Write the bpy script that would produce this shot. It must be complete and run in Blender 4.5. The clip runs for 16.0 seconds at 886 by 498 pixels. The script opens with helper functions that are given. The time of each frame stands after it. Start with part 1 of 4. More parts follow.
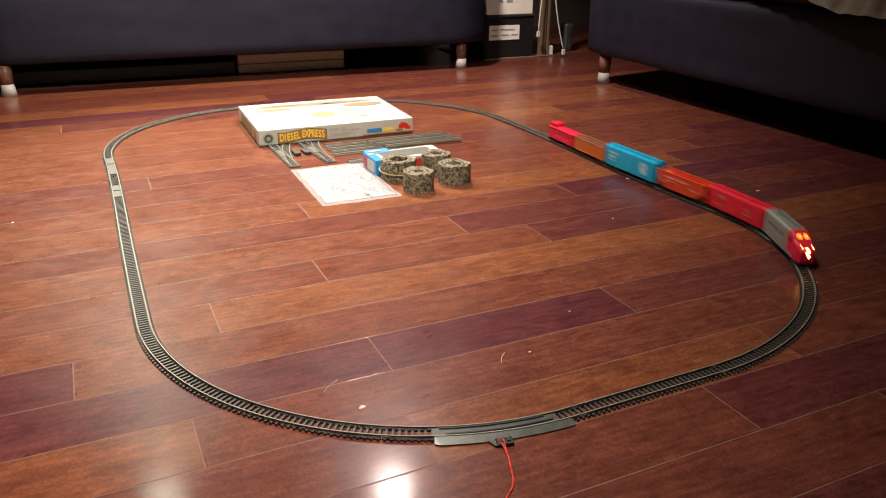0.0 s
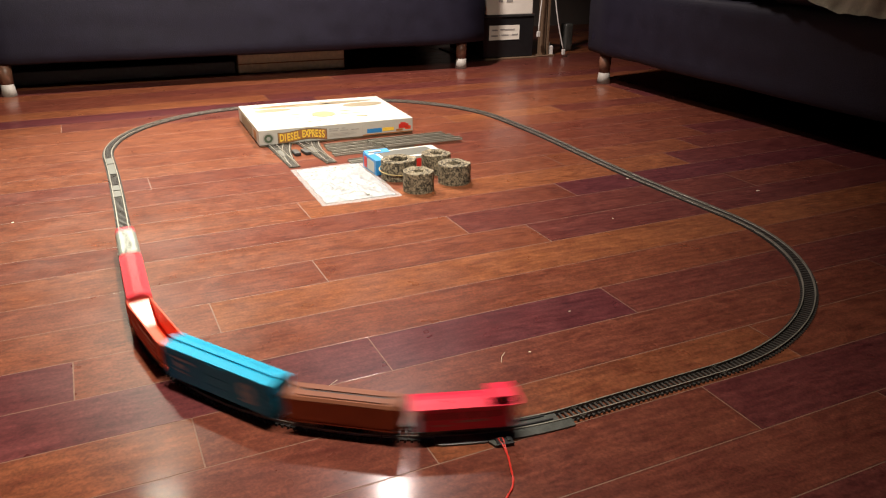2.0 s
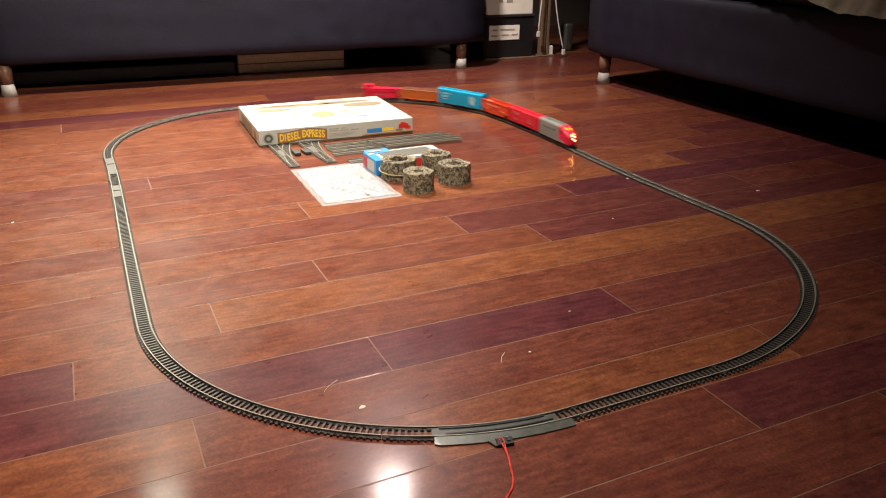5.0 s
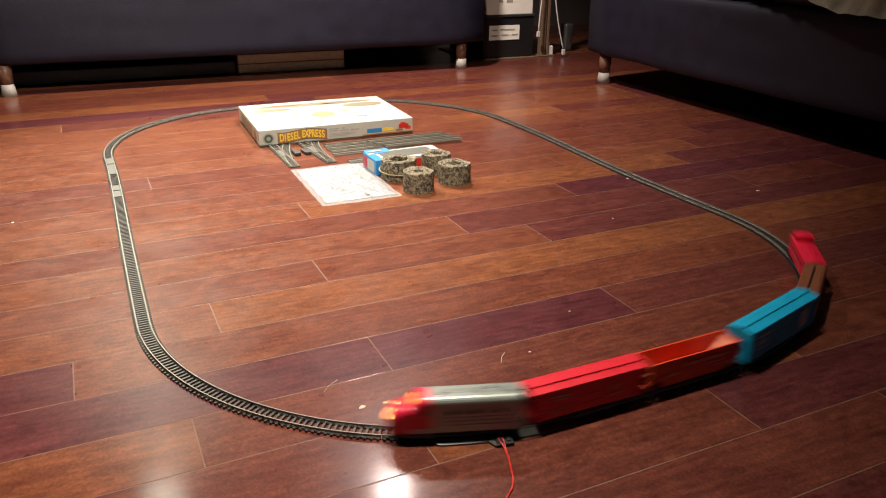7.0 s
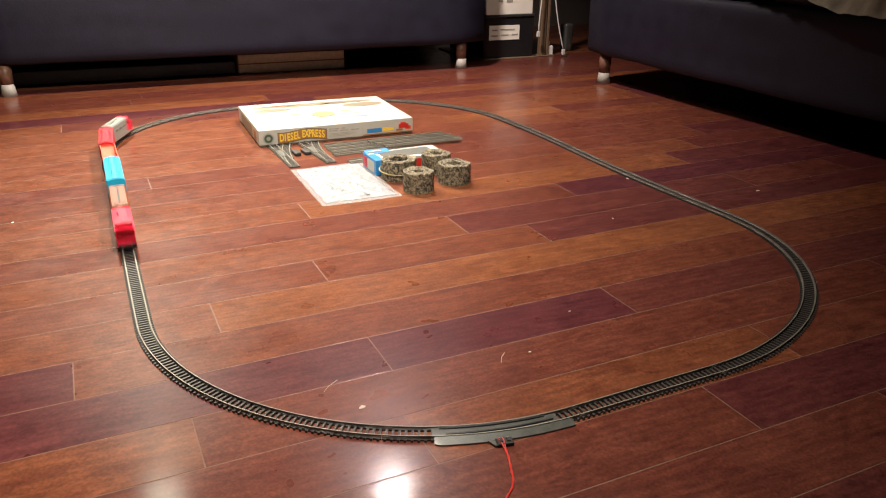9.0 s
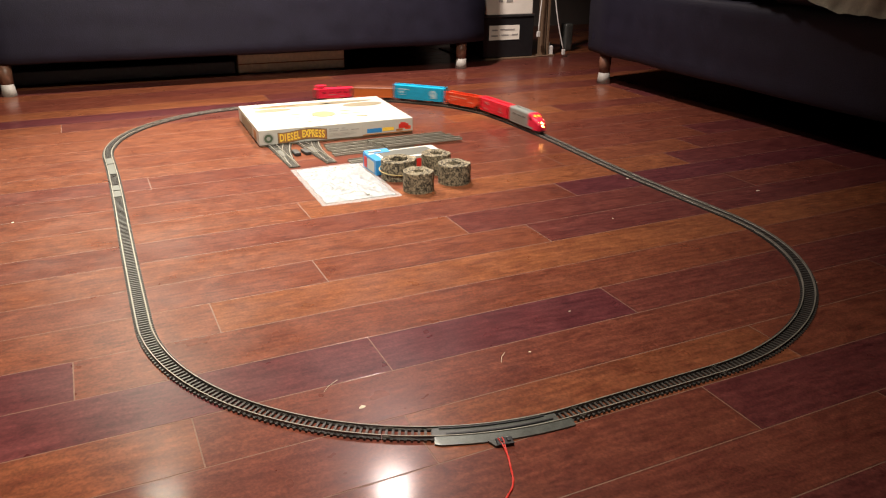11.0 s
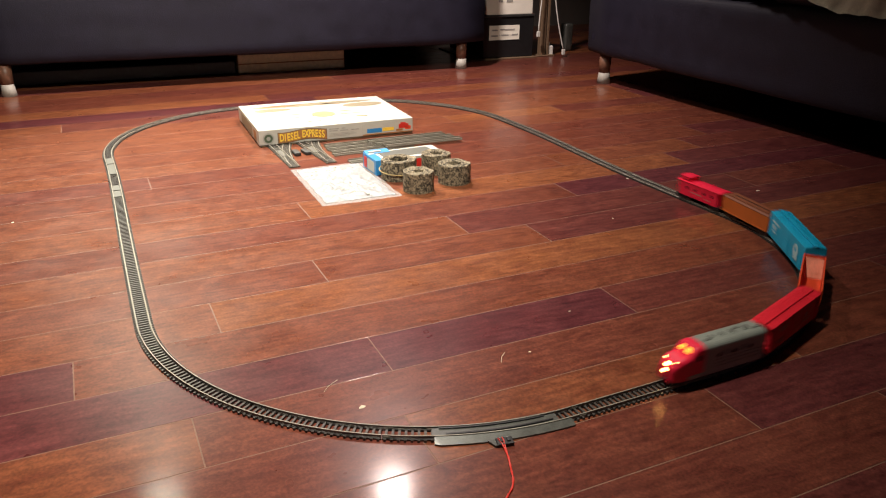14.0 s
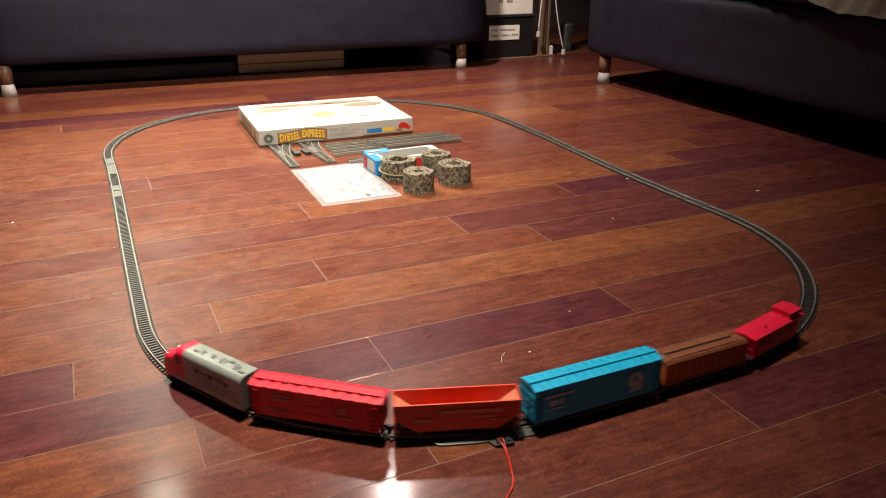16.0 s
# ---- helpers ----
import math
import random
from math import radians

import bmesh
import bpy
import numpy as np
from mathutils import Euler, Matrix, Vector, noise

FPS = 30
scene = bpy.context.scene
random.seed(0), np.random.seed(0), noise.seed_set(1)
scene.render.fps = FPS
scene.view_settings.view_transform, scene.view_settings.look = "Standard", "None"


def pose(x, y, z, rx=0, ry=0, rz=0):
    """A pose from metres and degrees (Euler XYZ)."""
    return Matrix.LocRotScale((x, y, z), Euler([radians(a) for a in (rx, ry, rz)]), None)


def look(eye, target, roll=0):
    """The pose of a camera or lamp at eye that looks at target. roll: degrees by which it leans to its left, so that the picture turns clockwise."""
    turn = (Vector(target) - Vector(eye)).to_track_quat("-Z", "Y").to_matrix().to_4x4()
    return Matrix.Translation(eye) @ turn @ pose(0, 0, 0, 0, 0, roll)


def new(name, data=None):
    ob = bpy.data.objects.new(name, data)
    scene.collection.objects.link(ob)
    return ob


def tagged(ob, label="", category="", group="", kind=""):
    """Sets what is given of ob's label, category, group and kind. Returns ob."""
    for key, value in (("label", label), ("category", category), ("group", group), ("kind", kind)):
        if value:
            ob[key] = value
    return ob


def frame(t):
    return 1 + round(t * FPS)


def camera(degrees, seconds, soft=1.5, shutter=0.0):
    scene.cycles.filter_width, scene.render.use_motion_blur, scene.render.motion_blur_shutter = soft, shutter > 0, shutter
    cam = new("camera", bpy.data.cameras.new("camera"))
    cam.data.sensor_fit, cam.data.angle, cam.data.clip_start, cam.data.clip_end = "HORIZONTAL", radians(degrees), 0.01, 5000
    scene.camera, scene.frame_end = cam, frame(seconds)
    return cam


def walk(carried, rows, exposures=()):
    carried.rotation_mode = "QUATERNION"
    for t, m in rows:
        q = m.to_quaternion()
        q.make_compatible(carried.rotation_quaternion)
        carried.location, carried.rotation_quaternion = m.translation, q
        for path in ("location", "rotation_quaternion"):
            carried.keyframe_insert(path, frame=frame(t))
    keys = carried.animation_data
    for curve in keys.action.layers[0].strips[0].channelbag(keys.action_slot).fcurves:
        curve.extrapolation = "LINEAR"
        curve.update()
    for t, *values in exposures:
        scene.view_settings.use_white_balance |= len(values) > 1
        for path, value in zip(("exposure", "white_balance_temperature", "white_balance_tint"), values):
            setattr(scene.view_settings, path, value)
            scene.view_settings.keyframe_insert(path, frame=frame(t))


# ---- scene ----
# ---- camera ----
EYE = Vector((-0.48378, -1.09988, 0.54899))
cam = camera(60.17, 16.0, soft=1.1, shutter=0.75)
VIEW = look(EYE, EYE + Vector((0.39272, 0.83504, -0.38533)), 0.4)
walk(cam, [(0.0, VIEW), (16.0, VIEW)])

# ---- light ----
scene.view_settings.exposure = 0.0
world = bpy.data.worlds.new("world")
scene.world = world
world.use_nodes = True
world.node_tree.nodes["Background"].inputs[0].default_value = (0.55, 0.6, 0.8, 1)
world.node_tree.nodes["Background"].inputs[1].default_value = 0.02


def lamp(name, at, power, radius, colour, cone=0.0, aim=None):
    data = bpy.data.lights.new(name, "SPOT" if cone else "POINT")
    data.energy, data.shadow_soft_size, data.color = power, radius, colour
    if cone:
        data.spot_size, data.spot_blend = radians(cone), 1.0
    ob = new(name, data)
    ob.matrix_basis = look(at, aim) if aim else Matrix.Translation(at)
    return ob


# a shaded lamp over the loop, a hanging lamp and a downlight beyond it, and an added weak blue fill from behind that
# lifts the blacks, with no source of its own
lamp("shaded_lamp", (-0.21, -0.265, 1.56), 212, 0.05, (1.0, 0.92, 0.77), 137, (-0.87, 0.57, 0))
lamp("hanging_lamp_east", (0.42, 1.29, 1.6), 262, 0.062, (1.0, 0.84, 0.78), 133, (0.217, 1.56, 0))
lamp("downlight_west", (-0.42, 2.69, 2.4), 840, 0.10, (1.0, 0.94, 0.74), 31, (-0.258, 0.847, 0))
lamp("blue_fill", (-1.3, -2.5, 1.2), 1.8, 0.2, (0.45, 0.42, 1.0))


# ---- materials ----
def mat(name, col, rough=0.5, metal=0.0, var=0.15, scale=60.0, fine=600.0, bump=0.1, coat=0.0, spec=0.5, emit=0.0, col2=None, stretch=(1, 1, 1), lohi=(0.36, 0.64)):
    m = bpy.data.materials.new(name)
    m.use_nodes = True
    nt = m.node_tree
    b = nt.nodes["Principled BSDF"]
    N = nt.nodes.new
    L = nt.links.new
    b.inputs["Metallic"].default_value = metal
    b.inputs["Specular IOR Level"].default_value = spec
    b.inputs["Coat Weight"].default_value = coat
    b.inputs["Coat Roughness"].default_value = 0.12
    tc = N("ShaderNodeTexCoord")
    mp = N("ShaderNodeMapping")
    mp.inputs["Scale"].default_value = stretch
    L(tc.outputs["Object"], mp.inputs["Vector"])
    n1 = N("ShaderNodeTexNoise")
    n1.inputs["Scale"].default_value = scale
    n1.inputs["Detail"].default_value = 5
    L(mp.outputs[0], n1.inputs["Vector"])
    n2 = N("ShaderNodeTexNoise")
    n2.inputs["Scale"].default_value = fine
    n2.inputs["Detail"].default_value = 3
    L(mp.outputs[0], n2.inputs["Vector"])
    mixn = N("ShaderNodeMath")
    mixn.operation = "ADD"
    L(n1.outputs["Fac"], mixn.inputs[0])
    L(n2.outputs["Fac"], mixn.inputs[1])
    ramp = N("ShaderNodeValToRGB")
    lo = [max(0, c * (1 - var)) for c in col] if col2 is None else list(col2)
    hi = [min(1, c * (1 + var)) for c in col]
    ramp.color_ramp.elements[0].position = lohi[0]
    ramp.color_ramp.elements[1].position = lohi[1]
    ramp.color_ramp.elements[0].color = (*lo, 1)
    ramp.color_ramp.elements[1].color = (*hi, 1)
    half = N("ShaderNodeMath")
    half.operation = "MULTIPLY"
    half.inputs[1].default_value = 0.5
    L(mixn.outputs[0], half.inputs[0])
    L(half.outputs[0], ramp.inputs["Fac"])
    L(ramp.outputs["Color"], b.inputs["Base Color"])
    rr_ = N("ShaderNodeMapRange")
    rr_.inputs["To Min"].default_value = max(0.03, rough - 0.1)
    rr_.inputs["To Max"].default_value = min(1, rough + 0.1)
    L(n1.outputs["Fac"], rr_.inputs["Value"])
    L(rr_.outputs[0], b.inputs["Roughness"])
    if bump:
        bp = N("ShaderNodeBump")
        bp.inputs["Strength"].default_value = bump
        bp.inputs["Distance"].default_value = 0.002
        L(half.outputs[0], bp.inputs["Height"])
        L(bp.outputs[0], b.inputs["Normal"])
    if emit:
        b.inputs["Emission Color"].default_value = (*col, 1)
        b.inputs["Emission Strength"].default_value = emit
    return m


def wood_floor():
    """Lacquered red-brown planks; each board has its own tone and grain."""
    m = bpy.data.materials.new("cherry_plank")
    m.use_nodes = True
    nt = m.node_tree
    b = nt.nodes["Principled BSDF"]
    N = nt.nodes.new
    L = nt.links.new
    geo = N("ShaderNodeNewGeometry")
    info = N("ShaderNodeObjectInfo")
    shift = N("ShaderNodeVectorMath")
    shift.operation = "SCALE"
    shift.inputs[0].default_value = (31.7, 17.3, 5.1)
    L(info.outputs["Random"], shift.inputs["Scale"])
    add = N("ShaderNodeVectorMath")
    L(geo.outputs["Position"], add.inputs[0])
    L(shift.outputs[0], add.inputs[1])
    mp = N("ShaderNodeMapping")
    mp.inputs["Scale"].default_value = (1.6, 4.0, 1.0)
    L(add.outputs[0], mp.inputs["Vector"])
    grain = N("ShaderNodeTexNoise")
    grain.inputs["Scale"].default_value = 9.0
    grain.inputs["Detail"].default_value = 8
    grain.inputs["Roughness"].default_value = 0.62
    grain.inputs["Distortion"].default_value = 1.2
    L(mp.outputs[0], grain.inputs["Vector"])
    mp2 = N("ShaderNodeMapping")
    mp2.inputs["Scale"].default_value = (4.0, 90.0, 1.0)
    L(add.outputs[0], mp2.inputs["Vector"])
    fibre = N("ShaderNodeTexNoise")
    fibre.inputs["Scale"].default_value = 8.0
    fibre.inputs["Detail"].default_value = 4
    L(mp2.outputs[0], fibre.inputs["Vector"])
    blotch = N("ShaderNodeTexNoise")
    blotch.inputs["Scale"].default_value = 14.0
    blotch.inputs["Detail"].default_value = 3
    L(add.outputs[0], blotch.inputs["Vector"])
    tone = N("ShaderNodeValToRGB")
    tone.color_ramp.elements[0].position = 0.0
    tone.color_ramp.elements[0].color = (0.081, 0.018, 0.026, 1)
    tone.color_ramp.elements[1].position = 1.0
    tone.color_ramp.elements[1].color = (0.25, 0.088, 0.032, 1)
    e = tone.color_ramp.elements.new(0.5)
    e.color = (0.148, 0.042, 0.0235, 1)
    rgb = N("ShaderNodeSeparateColor")
    L(info.outputs["Color"], rgb.inputs["Color"])
    L(rgb.outputs["Red"], tone.inputs["Fac"])
    gr = N("ShaderNodeValToRGB")
    gr.color_ramp.elements[0].position = 0.3
    gr.color_ramp.elements[0].color = (0.62, 0.55, 0.60, 1)
    gr.color_ramp.elements[1].position = 0.7
    gr.color_ramp.elements[1].color = (1.2, 1.26, 1.16, 1)
    L(grain.outputs["Fac"], gr.inputs["Fac"])
    mul = N("ShaderNodeMix")
    mul.data_type, mul.blend_type = "RGBA", "MULTIPLY"
    mul.inputs[0].default_value = 1.0
    L(tone.outputs["Color"], mul.inputs[6])
    L(gr.outputs["Color"], mul.inputs[7])
    fr = N("ShaderNodeMapRange")
    fr.inputs["To Min"].default_value = 0.9
    fr.inputs["To Max"].default_value = 1.1
    L(fibre.outputs["Fac"], fr.inputs["Value"])
    # cathedral figure: long bent rings along each board
    mp3 = N("ShaderNodeMapping")
    mp3.inputs["Scale"].default_value = (1.3, 9.0, 1.0)
    L(add.outputs[0], mp3.inputs["Vector"])
    rings = N("ShaderNodeTexWave")
    rings.wave_type, rings.rings_direction = "RINGS", "Z"
    rings.inputs["Scale"].default_value = 2.6
    rings.inputs["Distortion"].default_value = 7.0
    rings.inputs["Detail"].default_value = 3.0
    rings.inputs["Detail Scale"].default_value = 1.4
    L(mp3.outputs[0], rings.inputs["Vector"])
    fig = N("ShaderNodeMapRange")
    fig.inputs["To Min"].default_value = 0.90
    fig.inputs["To Max"].default_value = 1.08
    L(rings.outputs["Fac"], fig.inputs["Value"])
    speck = N("ShaderNodeTexNoise")
    speck.inputs["Scale"].default_value = 260.0
    speck.inputs["Detail"].default_value = 2
    L(add.outputs[0], speck.inputs["Vector"])
    sp = N("ShaderNodeMapRange")
    sp.inputs["From Min"].default_value = 0.3
    sp.inputs["From Max"].default_value = 0.7
    sp.inputs["To Min"].default_value = 0.78
    sp.inputs["To Max"].default_value = 1.22
    L(speck.outputs["Fac"], sp.inputs["Value"])
    grained = N("ShaderNodeMath")
    grained.operation = "MULTIPLY"
    L(fig.outputs[0], grained.inputs[0])
    L(sp.outputs[0], grained.inputs[1])
    mott = N("ShaderNodeTexNoise")
    mott.inputs["Scale"].default_value = 55.0
    mott.inputs["Detail"].default_value = 6
    mott.inputs["Roughness"].default_value = 0.7
    L(add.outputs[0], mott.inputs["Vector"])
    mr = N("ShaderNodeMapRange")
    mr.inputs["From Min"].default_value = 0.3
    mr.inputs["From Max"].default_value = 0.7
    mr.inputs["To Min"].default_value = 0.82
    mr.inputs["To Max"].default_value = 1.17
    L(mott.outputs["Fac"], mr.inputs["Value"])
    both = N("ShaderNodeMath")
    both.operation = "MULTIPLY"
    L(fr.outputs[0], both.inputs[0])
    L(mr.outputs[0], both.inputs[1])
    whole = N("ShaderNodeMath")
    whole.operation = "MULTIPLY"
    L(both.outputs[0], whole.inputs[0])
    L(grained.outputs[0], whole.inputs[1])
    mul2 = N("ShaderNodeVectorMath")
    mul2.operation = "SCALE"
    L(mul.outputs[2], mul2.inputs[0])
    L(whole.outputs[0], mul2.inputs["Scale"])
    L(mul2.outputs[0], b.inputs["Base Color"])
    ro = N("ShaderNodeMapRange")
    ro.inputs["From Min"].default_value = 0.3
    ro.inputs["From Max"].default_value = 0.7
    ro.inputs["To Min"].default_value = 0.27
    ro.inputs["To Max"].default_value = 0.36
    L(blotch.outputs["Fac"], ro.inputs["Value"])
    L(ro.outputs[0], b.inputs["Roughness"])
    b.inputs["Specular IOR Level"].default_value = 0.22
    b.inputs["Coat Weight"].default_value = 0.30
    b.inputs["Coat Roughness"].default_value = 0.13
    bp = N("ShaderNodeBump")
    bp.inputs["Strength"].default_value = 0.06
    bp.inputs["Distance"].default_value = 0.002
    L(blotch.outputs["Fac"], bp.inputs["Height"])
    bp2 = N("ShaderNodeBump")
    bp2.inputs["Strength"].default_value = 0.03
    bp2.inputs["Distance"].default_value = 0.001
    L(fibre.outputs["Fac"], bp2.inputs["Height"])
    L(bp.outputs[0], bp2.inputs["Normal"])
    L(bp2.outputs[0], b.inputs["Normal"])
    return m


M_PLANK = wood_floor()
M_SEAM = mat("plank_filler", (0.17, 0.085, 0.056), 0.6, var=0.3)
M_LEATHER = mat("black_leather", (0.0078, 0.0072, 0.0165), 0.6, var=0.3, scale=12, fine=260, bump=0.5, spec=0.32)
M_BLACK = mat("black_plastic", (0.012, 0.012, 0.013), 0.42, var=0.3)
M_DARK = mat("dark_grey_plastic", (0.03, 0.03, 0.03), 0.5, var=0.3, fine=900)
M_SLEEPER = mat("sleeper_plastic", (0.052, 0.046, 0.042), 0.42, var=0.3, fine=900)
M_RAIL = mat("nickel_rail", (0.235, 0.215, 0.18), 0.48, 0.4, var=0.2, scale=40)
M_PLATE = mat("grey_plate", (0.066, 0.067, 0.06), 0.36, var=0.25, scale=90)
M_LPLATE = mat("pale_grey_plate", (0.10, 0.10, 0.088), 0.45, var=0.2, scale=90)
M_STEEL = mat("wheel_metal", (0.25, 0.24, 0.23), 0.35, 1.0, var=0.2)
M_RED = mat("red_paint", (0.76, 0.013, 0.052), 0.42, var=0.1, coat=0.1)
M_BOXRED = mat("boxcar_red", (0.68, 0.017, 0.035), 0.45, var=0.12)
M_ORANGE = mat("hopper_orange_red", (0.70, 0.07, 0.022), 0.45, var=0.12)
M_SLOPE = mat("pale_hopper_inside", (0.74, 0.24, 0.15), 0.3, var=0.2)
M_BLUE = mat("boxcar_blue", (0.007, 0.37, 0.60), 0.45, var=0.1)
M_TAN = mat("hopper_side_orange", (0.50, 0.12, 0.02), 0.5, var=0.12)
M_BROWN = mat("covered_hopper_brown", (0.20, 0.062, 0.027), 0.5, var=0.15)
M_SILVER = mat("silver_paint", (0.31, 0.335, 0.30), 0.36, 0.35, var=0.12, bump=0, spec=0.5)
M_PALE = mat("worn_white_print", (0.42, 0.62, 0.66), 0.5, var=0.15)
M_WORN = mat("worn_print", (0.50, 0.16, 0.14), 0.5, var=0.2)
M_GLASS = mat("dark_window", (0.01, 0.01, 0.012), 0.1, var=0.2, bump=0)
M_LIGHT = mat("lit_lens", (1.0, 0.46, 0.11), 0.3, var=0.0, bump=0, emit=34.0)
M_CARD = mat("white_card", (0.46, 0.445, 0.40), 0.5, var=0.05, scale=30, bump=0.05)
M_CARTON = mat("carton_white", (0.86, 0.83, 0.72), 0.5, var=0.05, scale=30, bump=0.05)
M_FAINT = mat("faint_print", (0.24, 0.24, 0.13), 0.5, var=0.1, scale=30)
M_CREAM = mat("cream_card", (0.23, 0.195, 0.125), 0.5, var=0.08, scale=30)
M_YELLOW = mat("yellow_print", (0.85, 0.55, 0.06), 0.5, var=0.15)
M_RUST = mat("brown_print", (0.34, 0.15, 0.05), 0.5, var=0.2)
M_GREEN = mat("green_print", (0.07, 0.10, 0.06), 0.5, var=0.2)
M_PGREY = mat("grey_print", (0.34, 0.33, 0.30), 0.5, var=0.15)
M_PBLUE = mat("blue_card", (0.03, 0.22, 0.52), 0.4, var=0.12)
M_PRED = mat("red_print", (0.6, 0.03, 0.02), 0.45, var=0.1)
M_CORK = mat("speckled_cork", (0.25, 0.205, 0.135), 0.9, var=0.3, scale=120, fine=380, bump=0.9, col2=(0.022, 0.018, 0.012), lohi=(0.43, 0.60))
M_BAND = mat("rubber_band", (0.45, 0.34, 0.14), 0.6, var=0.1)
M_BAG = mat("white_plastic_film", (0.54, 0.55, 0.57), 0.38, var=0.08, scale=45, fine=200, bump=0.4)
M_WIRE = mat("red_wire", (0.55, 0.03, 0.02), 0.35, var=0.1)
M_WALL = mat("wall_paint", (0.16, 0.14, 0.12), 0.8, var=0.06, scale=8, bump=0.05)
M_CEIL = mat("ceiling_paint", (0.45, 0.42, 0.38), 0.9, var=0.04, scale=8, bump=0.05)
M_LEG = mat("leg_wood", (0.16, 0.075, 0.045), 0.45, var=0.2)
M_CAP = mat("leg_cap", (0.34, 0.32, 0.28), 0.6, var=0.15)
M_GLOW = mat("lit_windscreen", (1.0, 0.30, 0.03), 0.3, var=0.0, bump=0, emit=2.4)
M_CABLE = mat("white_cable", (0.62, 0.60, 0.55), 0.5, var=0.06)
M_POST = mat("old_wood", (0.17, 0.11, 0.065), 0.6, var=0.25)
M_BOARD = mat("pale_board", (0.78, 0.66, 0.42), 0.6, var=0.15)
M_FAN = mat("fan_grey", (0.15, 0.15, 0.138), 0.5, 0.2, var=0.2)
M_TURN = mat("dark_turnout_plastic", (0.085, 0.08, 0.068), 0.5, var=0.25, fine=900)
M_LOOSE = mat("grey_sleeper_plastic", (0.17, 0.155, 0.125), 0.5, var=0.25, fine=900)
M_CLEAR = mat("clear_film", (0.8, 0.8, 0.8), 0.15, var=0.05, bump=0.3)
M_CLEAR.node_tree.nodes["Principled BSDF"].inputs["Alpha"].default_value = 0.32
# pale colour for the lamplit sheen of the seat's creased leather edge
M_SHEEN = mat("olive_sheen", (0.55, 0.52, 0.38), 0.85, var=0.2, scale=40, fine=500, bump=0.4)
M_LITTER = mat("pale_crumb", (0.6, 0.52, 0.4), 0.8, var=0.1)


# ---- mesh helpers ----
def finish(name, bm, material, smooth=False):
    me = bpy.data.meshes.new(name)
    bmesh.ops.recalc_face_normals(bm, faces=bm.faces)
    bm.to_mesh(me)
    bm.free()
    me.materials.append(material)
    if smooth:
        for f in me.polygons:
            f.use_smooth = True
    return me


def part(name, bm, material, parent, label="", smooth=False, m=None):
    ob = new(name, finish(name, bm, material, smooth))
    ob.parent = parent
    if m is not None:
        ob.matrix_basis = m
    if label:
        ob["label"] = label
    return ob


def thing(name, label, category, at=(0, 0, 0), rz=0.0, group="", kind=""):
    ob = new(name)
    ob.matrix_basis = pose(*at, 0, 0, rz)
    ob.empty_display_size = 0.02
    return tagged(ob, label, category, group, kind)


def box(bm, x0, x1, y0, y1, z0, z1, bev=0.0, seg=2):
    r = bmesh.ops.create_cube(bm, size=1.0)
    vs = r["verts"]
    for v in vs:
        v.co = Vector((x0 + (v.co.x + 0.5) * (x1 - x0), y0 + (v.co.y + 0.5) * (y1 - y0), z0 + (v.co.z + 0.5) * (z1 - z0)))
    if bev:
        es = list({e for v in vs for e in v.link_edges})
        bmesh.ops.bevel(bm, geom=es, offset=bev, segments=seg, affect="EDGES", profile=0.5)
    return bm


def cyl(bm, at, r, h, axis="z", seg=20, r2=None):
    rot = {"z": Matrix(), "x": Matrix.Rotation(math.pi / 2, 4, "Y"), "y": Matrix.Rotation(math.pi / 2, 4, "X")}[axis]
    bmesh.ops.create_cone(bm, cap_ends=True, segments=seg, radius1=r, radius2=r if r2 is None else r2, depth=h, matrix=Matrix.Translation(at) @ rot)
    return bm


def prism(bm, prof, x0, x1):
    """A closed outline of (y, z) pushed along x."""
    a = [bm.verts.new((x0, y, z)) for y, z in prof]
    b = [bm.verts.new((x1, y, z)) for y, z in prof]
    n = len(prof)
    for i in range(n):
        bm.faces.new((a[i], a[(i + 1) % n], b[(i + 1) % n], b[i]))
    bm.faces.new(a[::-1])
    bm.faces.new(b)
    return bm


def sweep(bm, pts, prof, closed=False):
    """An outline of (side, z) carried along a flat line of (x, y) points."""
    rings = []
    n = len(pts)
    for i in range(n):
        a, b = pts[max(0, i - 1)], pts[min(n - 1, i + 1)]
        d = Vector((b[0] - a[0], b[1] - a[1])).normalized()
        nx, ny = d.y, -d.x
        rings.append([bm.verts.new((pts[i][0] + nx * u, pts[i][1] + ny * u, w)) for u, w in prof])
    k = len(prof)
    for r, q in zip(rings, rings[1:]):
        for j in range(k):
            bm.faces.new((r[j], r[(j + 1) % k], q[(j + 1) % k], q[j]))
    bm.faces.new(rings[0][::-1])
    bm.faces.new(rings[-1])
    return bm


def tube(bm, pts, r, seg=8):
    rings = []
    n = len(pts)
    for i in range(n):
        d = (Vector(pts[min(n - 1, i + 1)]) - Vector(pts[max(0, i - 1)])).normalized()
        a = d.orthogonal().normalized() if i == 0 else (a - d * a.dot(d)).normalized()
        c = d.cross(a)
        rings.append([bm.verts.new(Vector(pts[i]) + r * (a * math.cos(2 * math.pi * j / seg) + c * math.sin(2 * math.pi * j / seg))) for j in range(seg)])
    for p, q in zip(rings, rings[1:]):
        for j in range(seg):
            bm.faces.new((p[j], p[(j + 1) % seg], q[(j + 1) % seg], q[j]))
    bm.faces.new(rings[0][::-1])
    bm.faces.new(rings[-1])
    return bm


def BM():
    return bmesh.new()


# ---- the line of the track ----
RADIUS, SIDE, ENDS = 0.4572, 0.98221, 0.2286
WOBBLE = (-0.00091, -0.00026, -0.00131, -0.00045, 0.00295, 0.00276, 0.00185, -0.00224, -0.00215, 0.00196, 0.00059, -0.00253, 0.00005, 0.00106)


